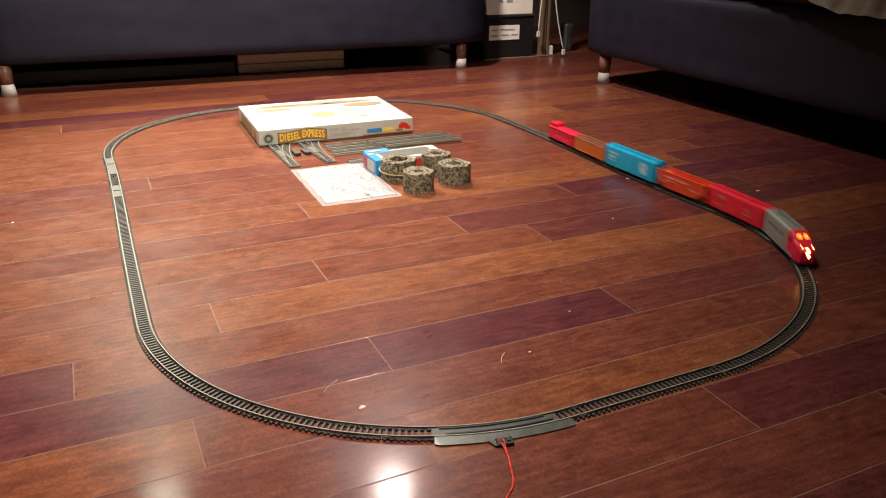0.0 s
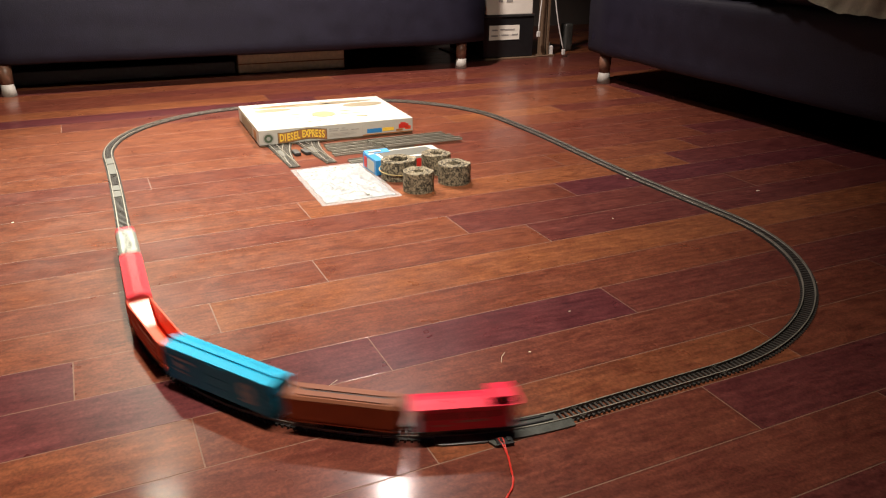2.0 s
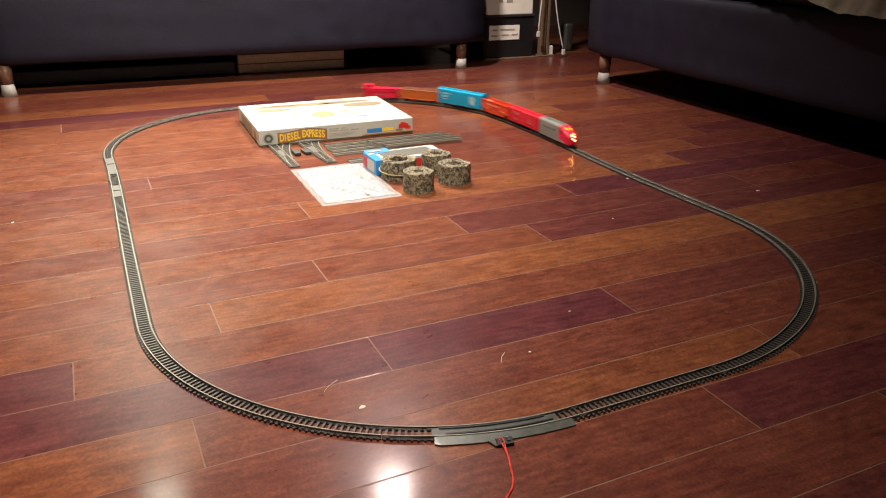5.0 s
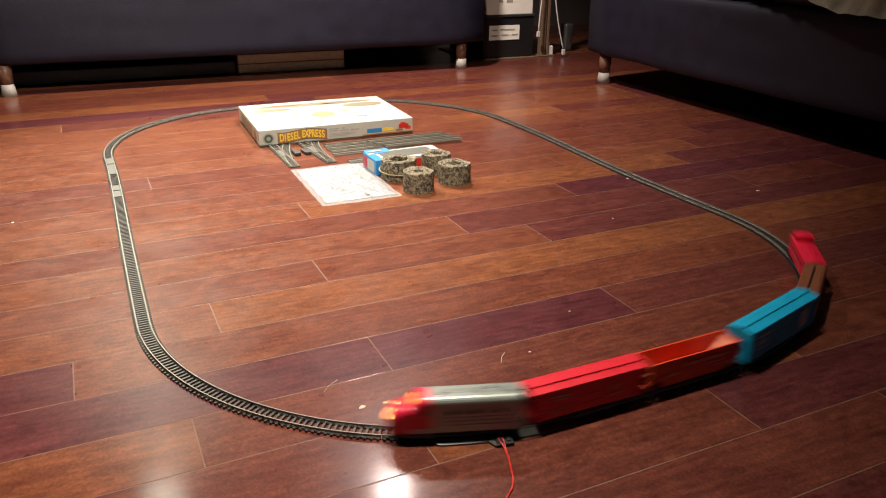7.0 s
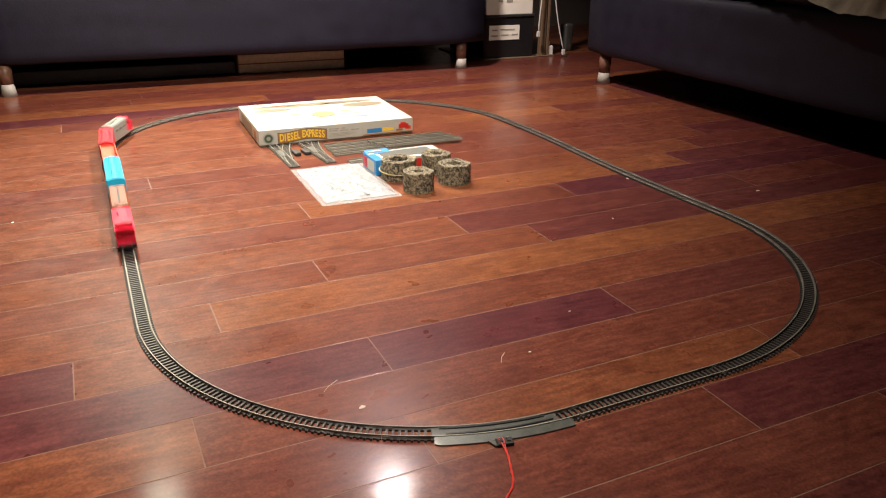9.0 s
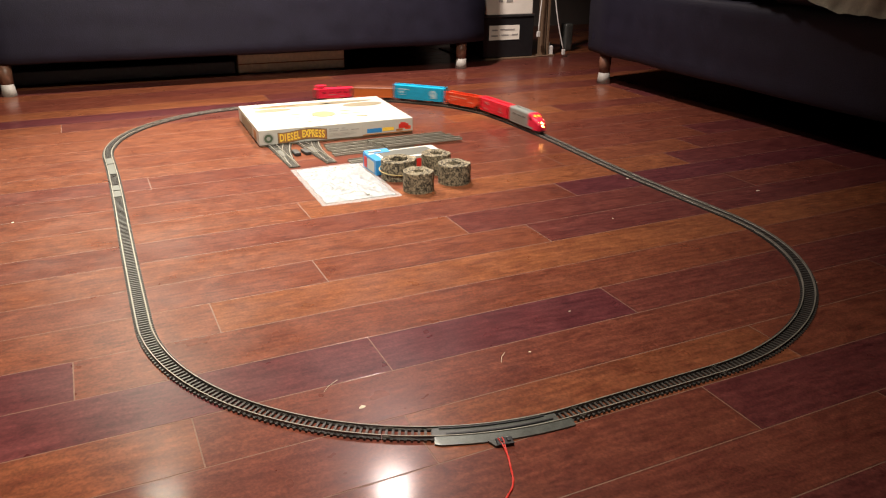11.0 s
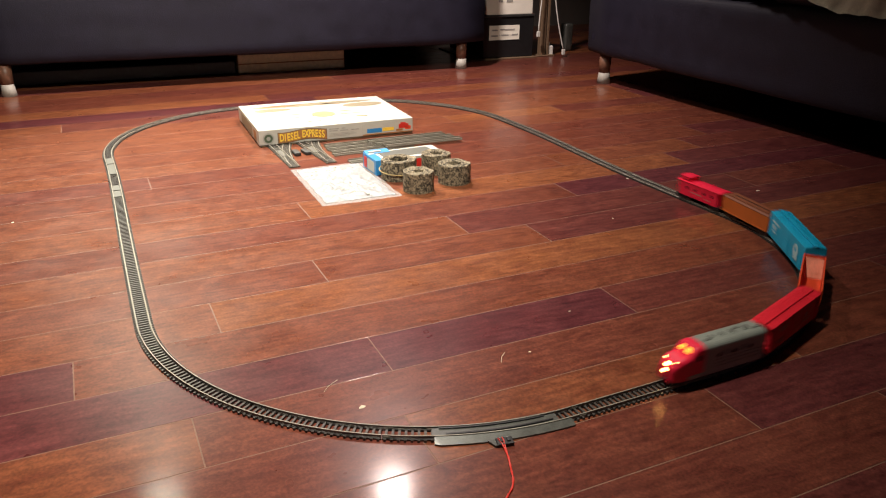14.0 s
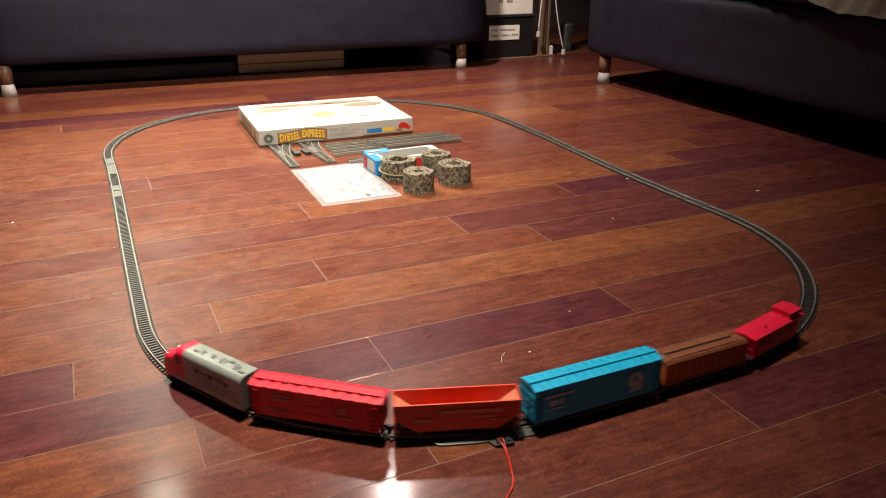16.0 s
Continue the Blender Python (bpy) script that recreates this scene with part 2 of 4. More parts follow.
def rounded_oval():
    q, n = [], 200
    def arc(cx, cy, a0):
        for i in range(n):
            a = a0 + math.pi / 2 * i / n
            q.append((cx + RADIUS * math.cos(a), cy + RADIUS * math.sin(a)))
    def line(a, b):
        for i in range(n):
            q.append((a[0] + (b[0] - a[0]) * i / n, a[1] + (b[1] - a[1]) * i / n))
    arc(0, 0, math.pi)
    line((0, -RADIUS), (ENDS, -RADIUS))
    arc(ENDS, 0, 1.5 * math.pi)
    line((ENDS + RADIUS, 0), (ENDS + RADIUS, SIDE))
    arc(ENDS, SIDE, 0)
    line((ENDS, SIDE + RADIUS), (0, SIDE + RADIUS))
    arc(0, SIDE, math.pi / 2)
    line((-RADIUS, SIDE), (-RADIUS, 0))
    q = np.array(q + q[:1])
    s = np.r_[0, np.cumsum(np.linalg.norm(np.diff(q, axis=0), axis=1))]
    s = s / s[-1] * 2 * math.pi
    t = np.gradient(q, axis=0)
    t[0] = t[-1] = (0, -1)
    t /= np.linalg.norm(t, axis=1)[:, None]
    nrm = np.c_[t[:, 1], -t[:, 0]]
    d = sum(WOBBLE[2 * k] * np.cos((k + 1) * s) + WOBBLE[2 * k + 1] * np.sin((k + 1) * s) for k in range(7))
    return q + nrm * d[:, None]


LINE = rounded_oval()
LINE_S = np.r_[0, np.cumsum(np.linalg.norm(np.diff(LINE, axis=0), axis=1))]
LAP = float(LINE_S[-1])


def on_line(s):
    s = s % LAP
    return float(np.interp(s, LINE_S, LINE[:, 0])), float(np.interp(s, LINE_S, LINE[:, 1]))


def heading(s):
    a, b = on_line(s - 0.006), on_line(s + 0.006)
    return math.degrees(math.atan2(b[1] - a[1], b[0] - a[0]))


def stretch(s0, s1, step=0.008):
    n = max(2, int(round((s1 - s0) / step)) + 1)
    return [on_line(s0 + (s1 - s0) * i / (n - 1)) for i in range(n)]


# ---- the room ----
def slab(name, label, x0, x1, y0, y1, z0, z1, material):
    ob = new(name, finish(name, box(BM(), x0, x1, y0, y1, z0, z1), material))
    return tagged(ob, label, kind="structure")


floor = slab("floor", "dark red-brown lacquered hardwood plank floor", -3.0, 3.2, -3.0, 3.1, -0.06, -0.00018, M_SEAM)
slab("wall_north", "plain dim wall behind the sofa", -3.1, 3.3, 3.1, 3.2, 0, 2.6, M_WALL)
slab("wall_south", "plain dim wall", -3.1, 3.3, -3.1, -3.0, 0, 2.6, M_WALL)
slab("wall_west", "plain dim wall", -3.1, -3.0, -3.0, 3.1, 0, 2.6, M_WALL)
slab("wall_east", "plain dim wall behind the sofa", 3.2, 3.3, -3.0, 3.1, 0, 2.6, M_WALL)
slab("ceiling", "plain pale ceiling", -3.1, 3.3, -3.1, 3.2, 2.6, 2.7, M_CEIL)


def puff(bm, x0, x1, y0, y1, z0, z1, bev, amp, seed):
    """A padded block with soft edges and creases."""
    b2 = BM()
    box(b2, x0, x1, y0, y1, z0, z1)
    bmesh.ops.subdivide_edges(b2, edges=b2.edges[:], cuts=14, use_grid_fill=True)
    c = Vector(((x0 + x1) / 2, (y0 + y1) / 2, (z0 + z1) / 2))
    h = Vector(((x1 - x0) / 2, (y1 - y0) / 2, (z1 - z0) / 2))
    for v in b2.verts:
        d = v.co - c
        core = Vector([max(-(h[i] - bev), min(h[i] - bev, d[i])) for i in range(3)])
        rest = d - core
        if rest.length > 1e-6:
            rest = rest.normalized() * min(bev, rest.length)
        n = rest.normalized() if rest.length > 1e-6 else Vector((0, 0, 1))
        w = noise.noise((v.co + Vector((seed, 0, 0))) * 5.0) * amp + noise.noise((v.co + Vector((0, seed, 0))) * 17.0) * amp * 0.4
        v.co = c + core + rest + n * w
    me = bpy.data.meshes.new("tmp")
    b2.to_mesh(me)
    b2.free()
    bm.from_mesh(me)
    bpy.data.meshes.remove(me)
    return bm


def sofa_leg(parent, x, y):
    leg = part("leg", cyl(BM(), (x, y, 0.075), 0.021, 0.07, seg=20, r2=0.023), M_LEG, parent, "reddish brown round wooden leg", True)
    bm = BM()
    cyl(bm, (x, y, 0.021), 0.0262, 0.042, seg=20, r2=0.021)
    part("foot_cap", bm, M_CAP, leg, "pale plastic foot cap", True)


def sofa(at, rz, length, label, seats, arm_near=True):
    """Front along local x from 0 to length at y = 0, depth to y = 0.9."""
    s = thing("sofa", label, "sofa", at, rz)
    part("base", puff(BM(), 0.0, length, 0.0, 0.88, 0.10, 0.365, 0.035, 0.006, 1.3), M_LEATHER, s, smooth=True)
    w = (length - 0.36) / seats
    for i in range(seats):
        part("seat_cushion", puff(BM(), 0.18 + w * i, 0.18 + w * (i + 1) - 0.006, 0.004, 0.62, 0.345, 0.48, 0.06, 0.012, 3.1 + i), M_LEATHER, s, smooth=True)
        part("back_cushion", puff(BM(), 0.18 + w * i, 0.18 + w * (i + 1) - 0.006, 0.56, 0.86, 0.42, 0.80, 0.07, 0.012, 7.7 + i), M_LEATHER, s, smooth=True)
    for x0 in (0.0, length - 0.18):
        part("armrest", puff(BM(), x0, x0 + 0.18, 0.008, 0.87, 0.11, 0.60, 0.06, 0.01, x0 + 0.4), M_LEATHER, s, smooth=True)
    part("back_valance", box(BM(), 0.01, length - 0.01, 0.84, 0.87, 0.002, 0.13, 0.004), M_LEATHER, s)
    for x in (0.09, length - 0.10):
        for y in (0.045, 0.80):
            sofa_leg(s, x, y)
    return s


sofa((-0.815, 1.937, 0), -3.0, 1.915, "black leather sofa on short capped legs along the wall", 3)
sofa((1.316, 1.450, 0), -90.0, 2.35, "black leather sofa with worn creased cushions", 3)


def blanket():
    """A creased grey sheet laid over the seat and its front edge; its pale colour stands in for lamp sheen on the
    leather.
    """
    t = thing("leather_sheen", "creased olive grey sheet painted as the sheen on the leather seat edge", "blanket", (1.316, 0.70, 0))
    bm = BM()
    n, k = 90, 18
    vs = []
    for i in range(n + 1):
        y = -1.19 * i / n
        row = []
        hang = 0.012 + 0.085 * min(1.0, -y / 0.42) + 0.008 * noise.noise(Vector((0, y * 6, 4))) + 0.012 * (i / n)
        for j in range(k + 1):
            u = j / k
            crease = 0.009 * noise.noise(Vector((u * 1.5, y * 26, 0))) + 0.005 * math.sin(y * 95 + 3 * noise.noise(Vector((0, y * 7, 1))))
            if u < 0.4:
                x, z = -0.010 - 0.055 * (1 - u / 0.4), 0.465 - hang + hang * (u / 0.4)
            elif u < 0.55:
                a = (u - 0.4) / 0.15 * math.pi / 2
                x, z = -0.010 + 0.034 * (1 - math.cos(a)), 0.465 + 0.024 * math.sin(a)
            else:
                x, z = 0.024 + (u - 0.55) * 0.9, 0.489
            row.append(bm.verts.new((x - crease, y, z + crease * 0.5)))
        vs.append(row)
    for i in range(n):
        for j in range(k):
            bm.faces.new((vs[i][j], vs[i + 1][j], vs[i + 1][j + 1], vs[i][j + 1]))
    bmesh.ops.solidify(bm, geom=bm.faces[:], thickness=0.004)
    part("cloth", bm, M_SHEEN, t, smooth=True)


blanket()


def board_under_sofa():
    b = thing("storage_board", "pale wooden board lying under the sofa", "board", (0.30, 2.10, 0), -3.0)
    part("panel", box(BM(), -0.20, 0.245, 0.0, 0.30, 0.0, 0.075, 0.004), M_BOARD, b)
    part("edge_strip", box(BM(), -0.20, 0.245, -0.004, 0.0, 0.036, 0.040, 0.0), M_RUST, b)


board_under_sofa()


def shaded_board_part():
    # rest of the pale board, with the sofa's shadow put into its dark colour
    b = thing("shaded_board", "left part of the board under the sofa, coloured dark grey for shade", "board", (0.09, 2.115, 0), -3.0)
    part("panel", box(BM(), -0.82, 0.0, 0.0, 0.25, 0.0, 0.052, 0.005), M_DARK, b)


shaded_board_part()


def drawer_unit():
    u = thing("storage_unit", "black plastic storage drawer with a white written label", "storage box", (1.13, 2.045, 0), -3.0)
    part("body", box(BM(), 0.06, 0.315, 0.004, 0.40, 0.006, 0.186, 0.004), M_BLACK, u)
    part("base_rail", box(BM(), 0.0, 0.33, -0.012, 0.40, 0.0, 0.006, 0.001), M_POST, u)
    lab = part("label", box(BM(), 0.088, 0.24, 0.001, 0.004, 0.086, 0.150), M_CARTON, u, "white paper label with handwriting")
    for x0, x1, z in ((0.10, 0.128, 0.129), (0.142, 0.165, 0.131), (0.167, 0.215, 0.130), (0.098, 0.13, 0.104), (0.138, 0.141, 0.106), (0.148, 0.185, 0.106), (0.19, 0.193, 0.107), (0.20, 0.232, 0.107)):
        bm = BM()
        box(bm, x0, x1, 0.0, 0.001, z - 0.003, z + 0.004)
        part("writing_bar", bm, M_PGREY, lab)
    part("ledge", box(BM(), 0.055, 0.32, -0.002, 0.40, 0.186, 0.196, 0.002), M_DARK, u)
    c = thing("white_carton", "white cardboard carton on the black storage unit", "carton", (1.13, 2.045, 0.196), -3.0)
    part("body", box(BM(), 0.07, 0.305, 0.003, 0.36, 0.0, 0.22, 0.003), M_CARTON, c)
    part("print", box(BM(), 0.13, 0.15, 0.0008, 0.003, 0.055, 0.068), M_PGREY, c)
    part("print", box(BM(), 0.17, 0.20, 0.0008, 0.003, 0.055, 0.066), M_PGREY, c)


drawer_unit()


def corner_post():
    p_ = thing("wooden_post", "slim brown wooden post standing in the corner", "post", (1.505, 2.04, 0), -3.0)
    part("shaft", box(BM(), -0.014, 0.014, 0, 0.03, 0.004, 1.0, 0.003), M_POST, p_)
    part("shaft", box(BM(), 0.02, 0.034, 0.004, 0.03, 0.004, 1.0, 0.003), M_POST, p_)
    part("foot", box(BM(), -0.03, 0.06, -0.01, 0.05, 0, 0.006, 0.002), M_POST, p_)
    for k, (x0, x1, zend) in enumerate(((1.49, 1.462, 0.115), (1.515, 1.585, 0.03))):
        c = thing("cable", "white cable hanging down beside the post", "cable", (0, 0, 0))
        pts = []
        for i in range(24):
            f = i / 23
            z = 0.7 + (zend - 0.7) * f
            pts.append((x0 + (x1 - x0) * f ** 2 + 0.01 * math.sin(f * 5 + k), 2.042 - 0.02 * k * f - 0.04 * f, z))
        cord = part("cord", tube(BM(), pts, 0.0032), M_CABLE, c, smooth=True)
        e = pts[-1]
        part("plug", box(BM(), e[0] - 0.008, e[0] + 0.008, e[1] - 0.006, e[1] + 0.006, e[2] - 0.02, e[2] + 0.006, 0.003), M_CABLE, cord)
    a = thing("power_adapter", "white power adapter lying in the corner", "adapter", (1.555, 2.06, 0), -20)
    part("housing", box(BM(), -0.015, 0.015, -0.012, 0.012, 0, 0.045, 0.004), M_CABLE, a)
    part("prong", box(BM(), -0.006, 0.0, -0.003, 0.003, 0.045, 0.062, 0.0), M_CABLE, a)
    bag = thing("grey_bundle", "small grey cloth bag standing in the dark corner", "bundle", (1.71, 2.13, 0))
    part("cloth", puff(BM(), -0.022, 0.022, 0.0, 0.05, 0, 0.13, 0.008, 0.006, 2.0), M_PLATE, bag, smooth=True)


corner_post()

# ---- the track ----
RAIL = [(-0.0011, 0.0034), (0.0011, 0.0034), (0.0011, 0.0040), (0.0004, 0.0044), (0.0004, 0.0056), (0.0008, 0.0058), (0.0008, 0.0068), (-0.0008, 0.0068), (-0.0008, 0.0058), (-0.0004, 0.0056), (-0.0004, 0.0044), (-0.0011, 0.0040)]


def moved(prof, u):
    return [(a + u, z) for a, z in prof]


sleeper_mesh = finish("sleeper", box(BM(), -0.0015, 0.0015, -0.0138, 0.0138, 0.0, 0.0034, 0.0), M_SLEEPER)


def local(pts, o):
    return [(x - o[0], y - o[1]) for x, y in pts]


def track_section(s0, s1, curved, plates=(), extra=""):
    o = on_line((s0 + s1) / 2)
    what = ("curved" if curved else "straight") + " model railway track section with dark sleepers" + extra
    t = thing("track_section", what, "model track", (o[0], o[1], 0), group="track sections of the loop")
    run = local(stretch(s0 + 0.0004, s1 - 0.0004), o)
    for side in (-1, 1):
        rail = part("rail", sweep(BM(), run, moved(RAIL, side * 0.00905)), M_RAIL, t)
        j = local(stretch(s0 + 0.0005, s0 + 0.009, 0.004), o)
        part("rail_joiner", sweep(BM(), j, [(side * 0.00905 - 0.0016, 0.0036), (side * 0.00905 + 0.0016, 0.0036), (side * 0.00905 + 0.0012, 0.0052), (side * 0.00905 - 0.0012, 0.0052)]), M_RAIL, rail)
        part("web", sweep(BM(), run, [(side * 0.00905 - 0.0018, 0.0), (side * 0.00905 + 0.0018, 0.0), (side * 0.00905 + 0.0018, 0.0022), (side * 0.00905 - 0.0018, 0.0022)]), M_SLEEPER, t)
    n = max(2, int(round((s1 - s0) / 0.0076)))
    for i in range(n):
        s = s0 + (s1 - s0) * (i + 0.5) / n
        x, y = on_line(s)
        ob = new("sleeper", sleeper_mesh)
        ob.parent = t
        ob.matrix_basis = pose(x - o[0], y - o[1], 0, 0, 0, heading(s))
    for a, b, m in plates:
        part("centre_plate", sweep(BM(), local(stretch(a, b), o), [(-0.0072, 0.002), (0.0072, 0.002), (0.0072, 0.0052), (-0.0072, 0.0052)]), m, t, "smooth grey plate between the rails")
    return t


CURVE, STRAIGHT = math.pi * RADIUS / 6, 0.2286
RERAIL = (0.537, 0.692)


def lay_loop():
    s = 0.0
    plan = [CURVE] * 3 + [ENDS] + [CURVE] * 3 + [SIDE - 4 * STRAIGHT] + [STRAIGHT] * 4 + [CURVE] * 3 + [ENDS] + [CURVE] * 3 + [SIDE - 4 * STRAIGHT] + [STRAIGHT] * 4
    k = LAP / sum(plan)
    made = []
    for i, length in enumerate(plan):
        e = s + length * k
        plates = []
        if i == 2:
            plates = [(RERAIL[0], RERAIL[1], M_PLATE)]
        if i == 19:
            plates = [(s + 0.01, e - 0.004, M_LPLATE)]
        if i == 20:
            plates = [(s + 0.004, s + 0.09, M_LPLATE), (e - 0.04, e - 0.003, M_LPLATE)]
        if i == 21:
            plates = [(s + 0.003, s + 0.045, M_LPLATE)]
        made.append(track_section(s, e, abs(length - CURVE) < 1e-6, plates, " and a rerailing plate" if i == 2 else ""))
        s = e
    return made


sections = lay_loop()


def rerailer(t):
    """The flared plates beside the rails and the wire terminal."""
    o = t.location
    a, b = RERAIL
    n = 24
    for sgn, w0, w1, name in ((1, 0.0215, 0.0200, "outer_ramp"), (-1, 0.0155, 0.0165, "inner_ramp")):
        bm = BM()
        rows = []
        for i in range(n + 1):
            f = i / n
            s = a + 0.002 + (b - a + (0.012 if sgn > 0 else -0.012)) * f
            x, y = on_line(s)
            h = math.radians(heading(s))
            nx, ny = math.sin(h), -math.cos(h)
            edge = (w0 + (w1 - w0) * f) * (1 if f > 0.04 else 0.9)
            ring = []
            for u, z in ((0.0102, 0.0), (0.0102, 0.0058), (edge, 0.0022), (edge, 0.0)):
                ring.append(bm.verts.new((x + nx * u * sgn - o.x, y + ny * u * sgn - o.y, z)))
            rows.append(ring)
        for p_, q in zip(rows, rows[1:]):
            for j in range(4):
                bm.faces.new((p_[j], p_[(j + 1) % 4], q[(j + 1) % 4], q[j]))
        bm.faces.new(rows[0])
        bm.faces.new(rows[-1][::-1])
        part(name, bm, M_PLATE, t, "dark grey flared ramp beside the rail")
    for f0, f1, u0, u1 in ((0.10, 0.95, 0.0058, 0.0035), (0.05, 0.9, -0.0055, -0.0058)):
        bm = BM()
        rows = []
        for i in range(13):
            f = i / 12
            s = a + (b - a) * (f0 + (f1 - f0) * f)
            x, y = on_line(s)
            h = math.radians(heading(s))
            nx, ny = math.sin(h), -math.cos(h)
            u = u0 + (u1 - u0) * f
            rows.append([bm.verts.new((x + nx * (u + d) - o.x, y + ny * (u + d) - o.y, z)) for d, z in ((-0.0011, 0.0053), (0.0011, 0.0053), (0.0011, 0.0068), (-0.0011, 0.0068))])
        for p_, q in zip(rows, rows[1:]):
            for j in range(4):
                bm.faces.new((p_[j], p_[(j + 1) % 4], q[(j + 1) % 4], q[j]))
        part("guide_rib", bm, M_BLACK, t)
    s = a + 0.079
    x, y = on_line(s)
    h = heading(s)
    m = pose(x - o.x, y - o.y, 0, 0, 0, h)
    bm = BM()
    box(bm, -0.010, 0.010, -0.0320, -0.0195, 0.0, 0.0050, 0.0008)
    term = part("terminal", bm, M_BLACK, t, "black plastic wire terminal", m=m)
    bm = BM()
    out = [(-0.019, -0.0195), (-0.010, -0.0195), (-0.010, -0.0310), (-0.0125, -0.0310)]
    lo = [bm.verts.new((u, w, 0.0)) for u, w in out]
    hi = [bm.verts.new((u, w, 0.0032)) for u, w in out]
    for i in range(4):
        bm.faces.new((lo[i], lo[(i + 1) % 4], hi[(i + 1) % 4], hi[i]))
    bm.faces.new(lo[::-1])
    bm.faces.new(hi)
    part("bracket", bm, M_PLATE, term, "grey tapering bracket")
    for u in (-0.0045, 0.0045):
        part("clip", box(BM(), u - 0.0022, u + 0.0022, -0.0285, -0.0215, 0.0050, 0.0066, 0.0005), M_BLACK, term)
        part("contact", box(BM(), u - 0.0012, u + 0.0012, -0.0215, -0.0200, 0.0050, 0.0062, 0.0003), M_STEEL, term, "small metal contact")


rerailer(sections[2])


def wires():
    for k in (0, 1):
        w = thing("wire", "thin red insulated wire leading from the track terminal", "wire", (0, 0, 0), group="power wires")
        d = 0.0006 * (1 - 2 * k)
        ctrl = [(-0.1075 - 0.0048 * k, -0.4640, 0.0050), (-0.1085 - 0.0045 * k, -0.4695, 0.0058), (-0.1105 - 0.0020 * k, -0.4775, 0.0030), (-0.1130 + d, -0.4850, 0.0012), (-0.1165 - d, -0.4965, 0.0012), (-0.1207 + d, -0.5072, 0.0012), (-0.1250 - d, -0.5180, 0.0012), (-0.1296 + d, -0.5291, 0.0012), (-0.1380 - d, -0.5412, 0.0012), (-0.1498 + d, -0.5512, 0.0012), (-0.175, -0.575, 0.0012), (-0.21, -0.61, 0.0012), (-0.26, -0.70, 0.0012)]
        pts = []
        for i in range(len(ctrl) - 1):
            p0, p1, p2, p3 = (Vector(ctrl[max(0, min(len(ctrl) - 1, i + d))]) for d in (-1, 0, 1, 2))
            for j in range(6):
                f = j / 6
                pts.append(0.5 * ((2 * p1) + (p2 - p0) * f + (2 * p0 - 5 * p1 + 4 * p2 - p3) * f * f + (3 * p1 - p0 - 3 * p2 + p3) * f ** 3))
        part("insulation", tube(BM(), pts, 0.0009), M_WIRE, w, smooth=True)


wires()


# ---- the boxes and loose parts inside the loop ----
def letters(text, size, material, parent, m, name="lettering", label="", fatten=0.0):
    cu = bpy.data.curves.new("text", "FONT")
    cu.body, cu.size, cu.extrude, cu.offset = text, size, 0.0002, fatten
    cu.align_x, cu.align_y = "CENTER", "CENTER"
    ob = bpy.data.objects.new("text", cu)
    me = bpy.data.meshes.new_from_object(ob)
    me.materials.clear()
    me.materials.append(material)
    bpy.data.objects.remove(ob)
    bpy.data.curves.remove(cu)
    out = new(name, me)
    out.parent = parent
    out.matrix_basis = m
    if label:
        out["label"] = label
    return out


def disc(bm, x, z, r, y0, y1, seg=24, sx=1.0):
    a = [bm.verts.new((x + sx * r * math.cos(2 * math.pi * i / seg), y0, z + r * math.sin(2 * math.pi * i / seg))) for i in range(seg)]
    b = [bm.verts.new((v.co.x, y1, v.co.z)) for v in a]
    for i in range(seg):
        bm.faces.new((a[i], a[(i + 1) % seg], b[(i + 1) % seg], b[i]))
    bm.faces.new(a)
    bm.faces.new(b[::-1])
    return bm


def banner(bm, x0, x1, z0, z1, amp, y0, y1, n=20):
    """A flat ribbon with waving edges on a front face."""
    tops, bots = [], []
    for i in range(n + 1):
        f = i / n
        x = x0 + (x1 - x0) * f
        w = amp * math.sin(f * 2 * math.pi - 2.2)
        tops.append((x, z1 + w))
        bots.append((x, z0 + w))
    out = tops + bots[::-1]
    a = [bm.verts.new((x, y0, z)) for x, z in out]
    b = [bm.verts.new((x, y1, z)) for x, z in out]
    k = len(out)
    for i in range(k):
        bm.faces.new((a[i], a[(i + 1) % k], b[(i + 1) % k], b[i]))
    for i in range(n):
        bm.faces.new((a[i], a[i + 1], a[k - 2 - i], a[k - 1 - i]))
    return bm


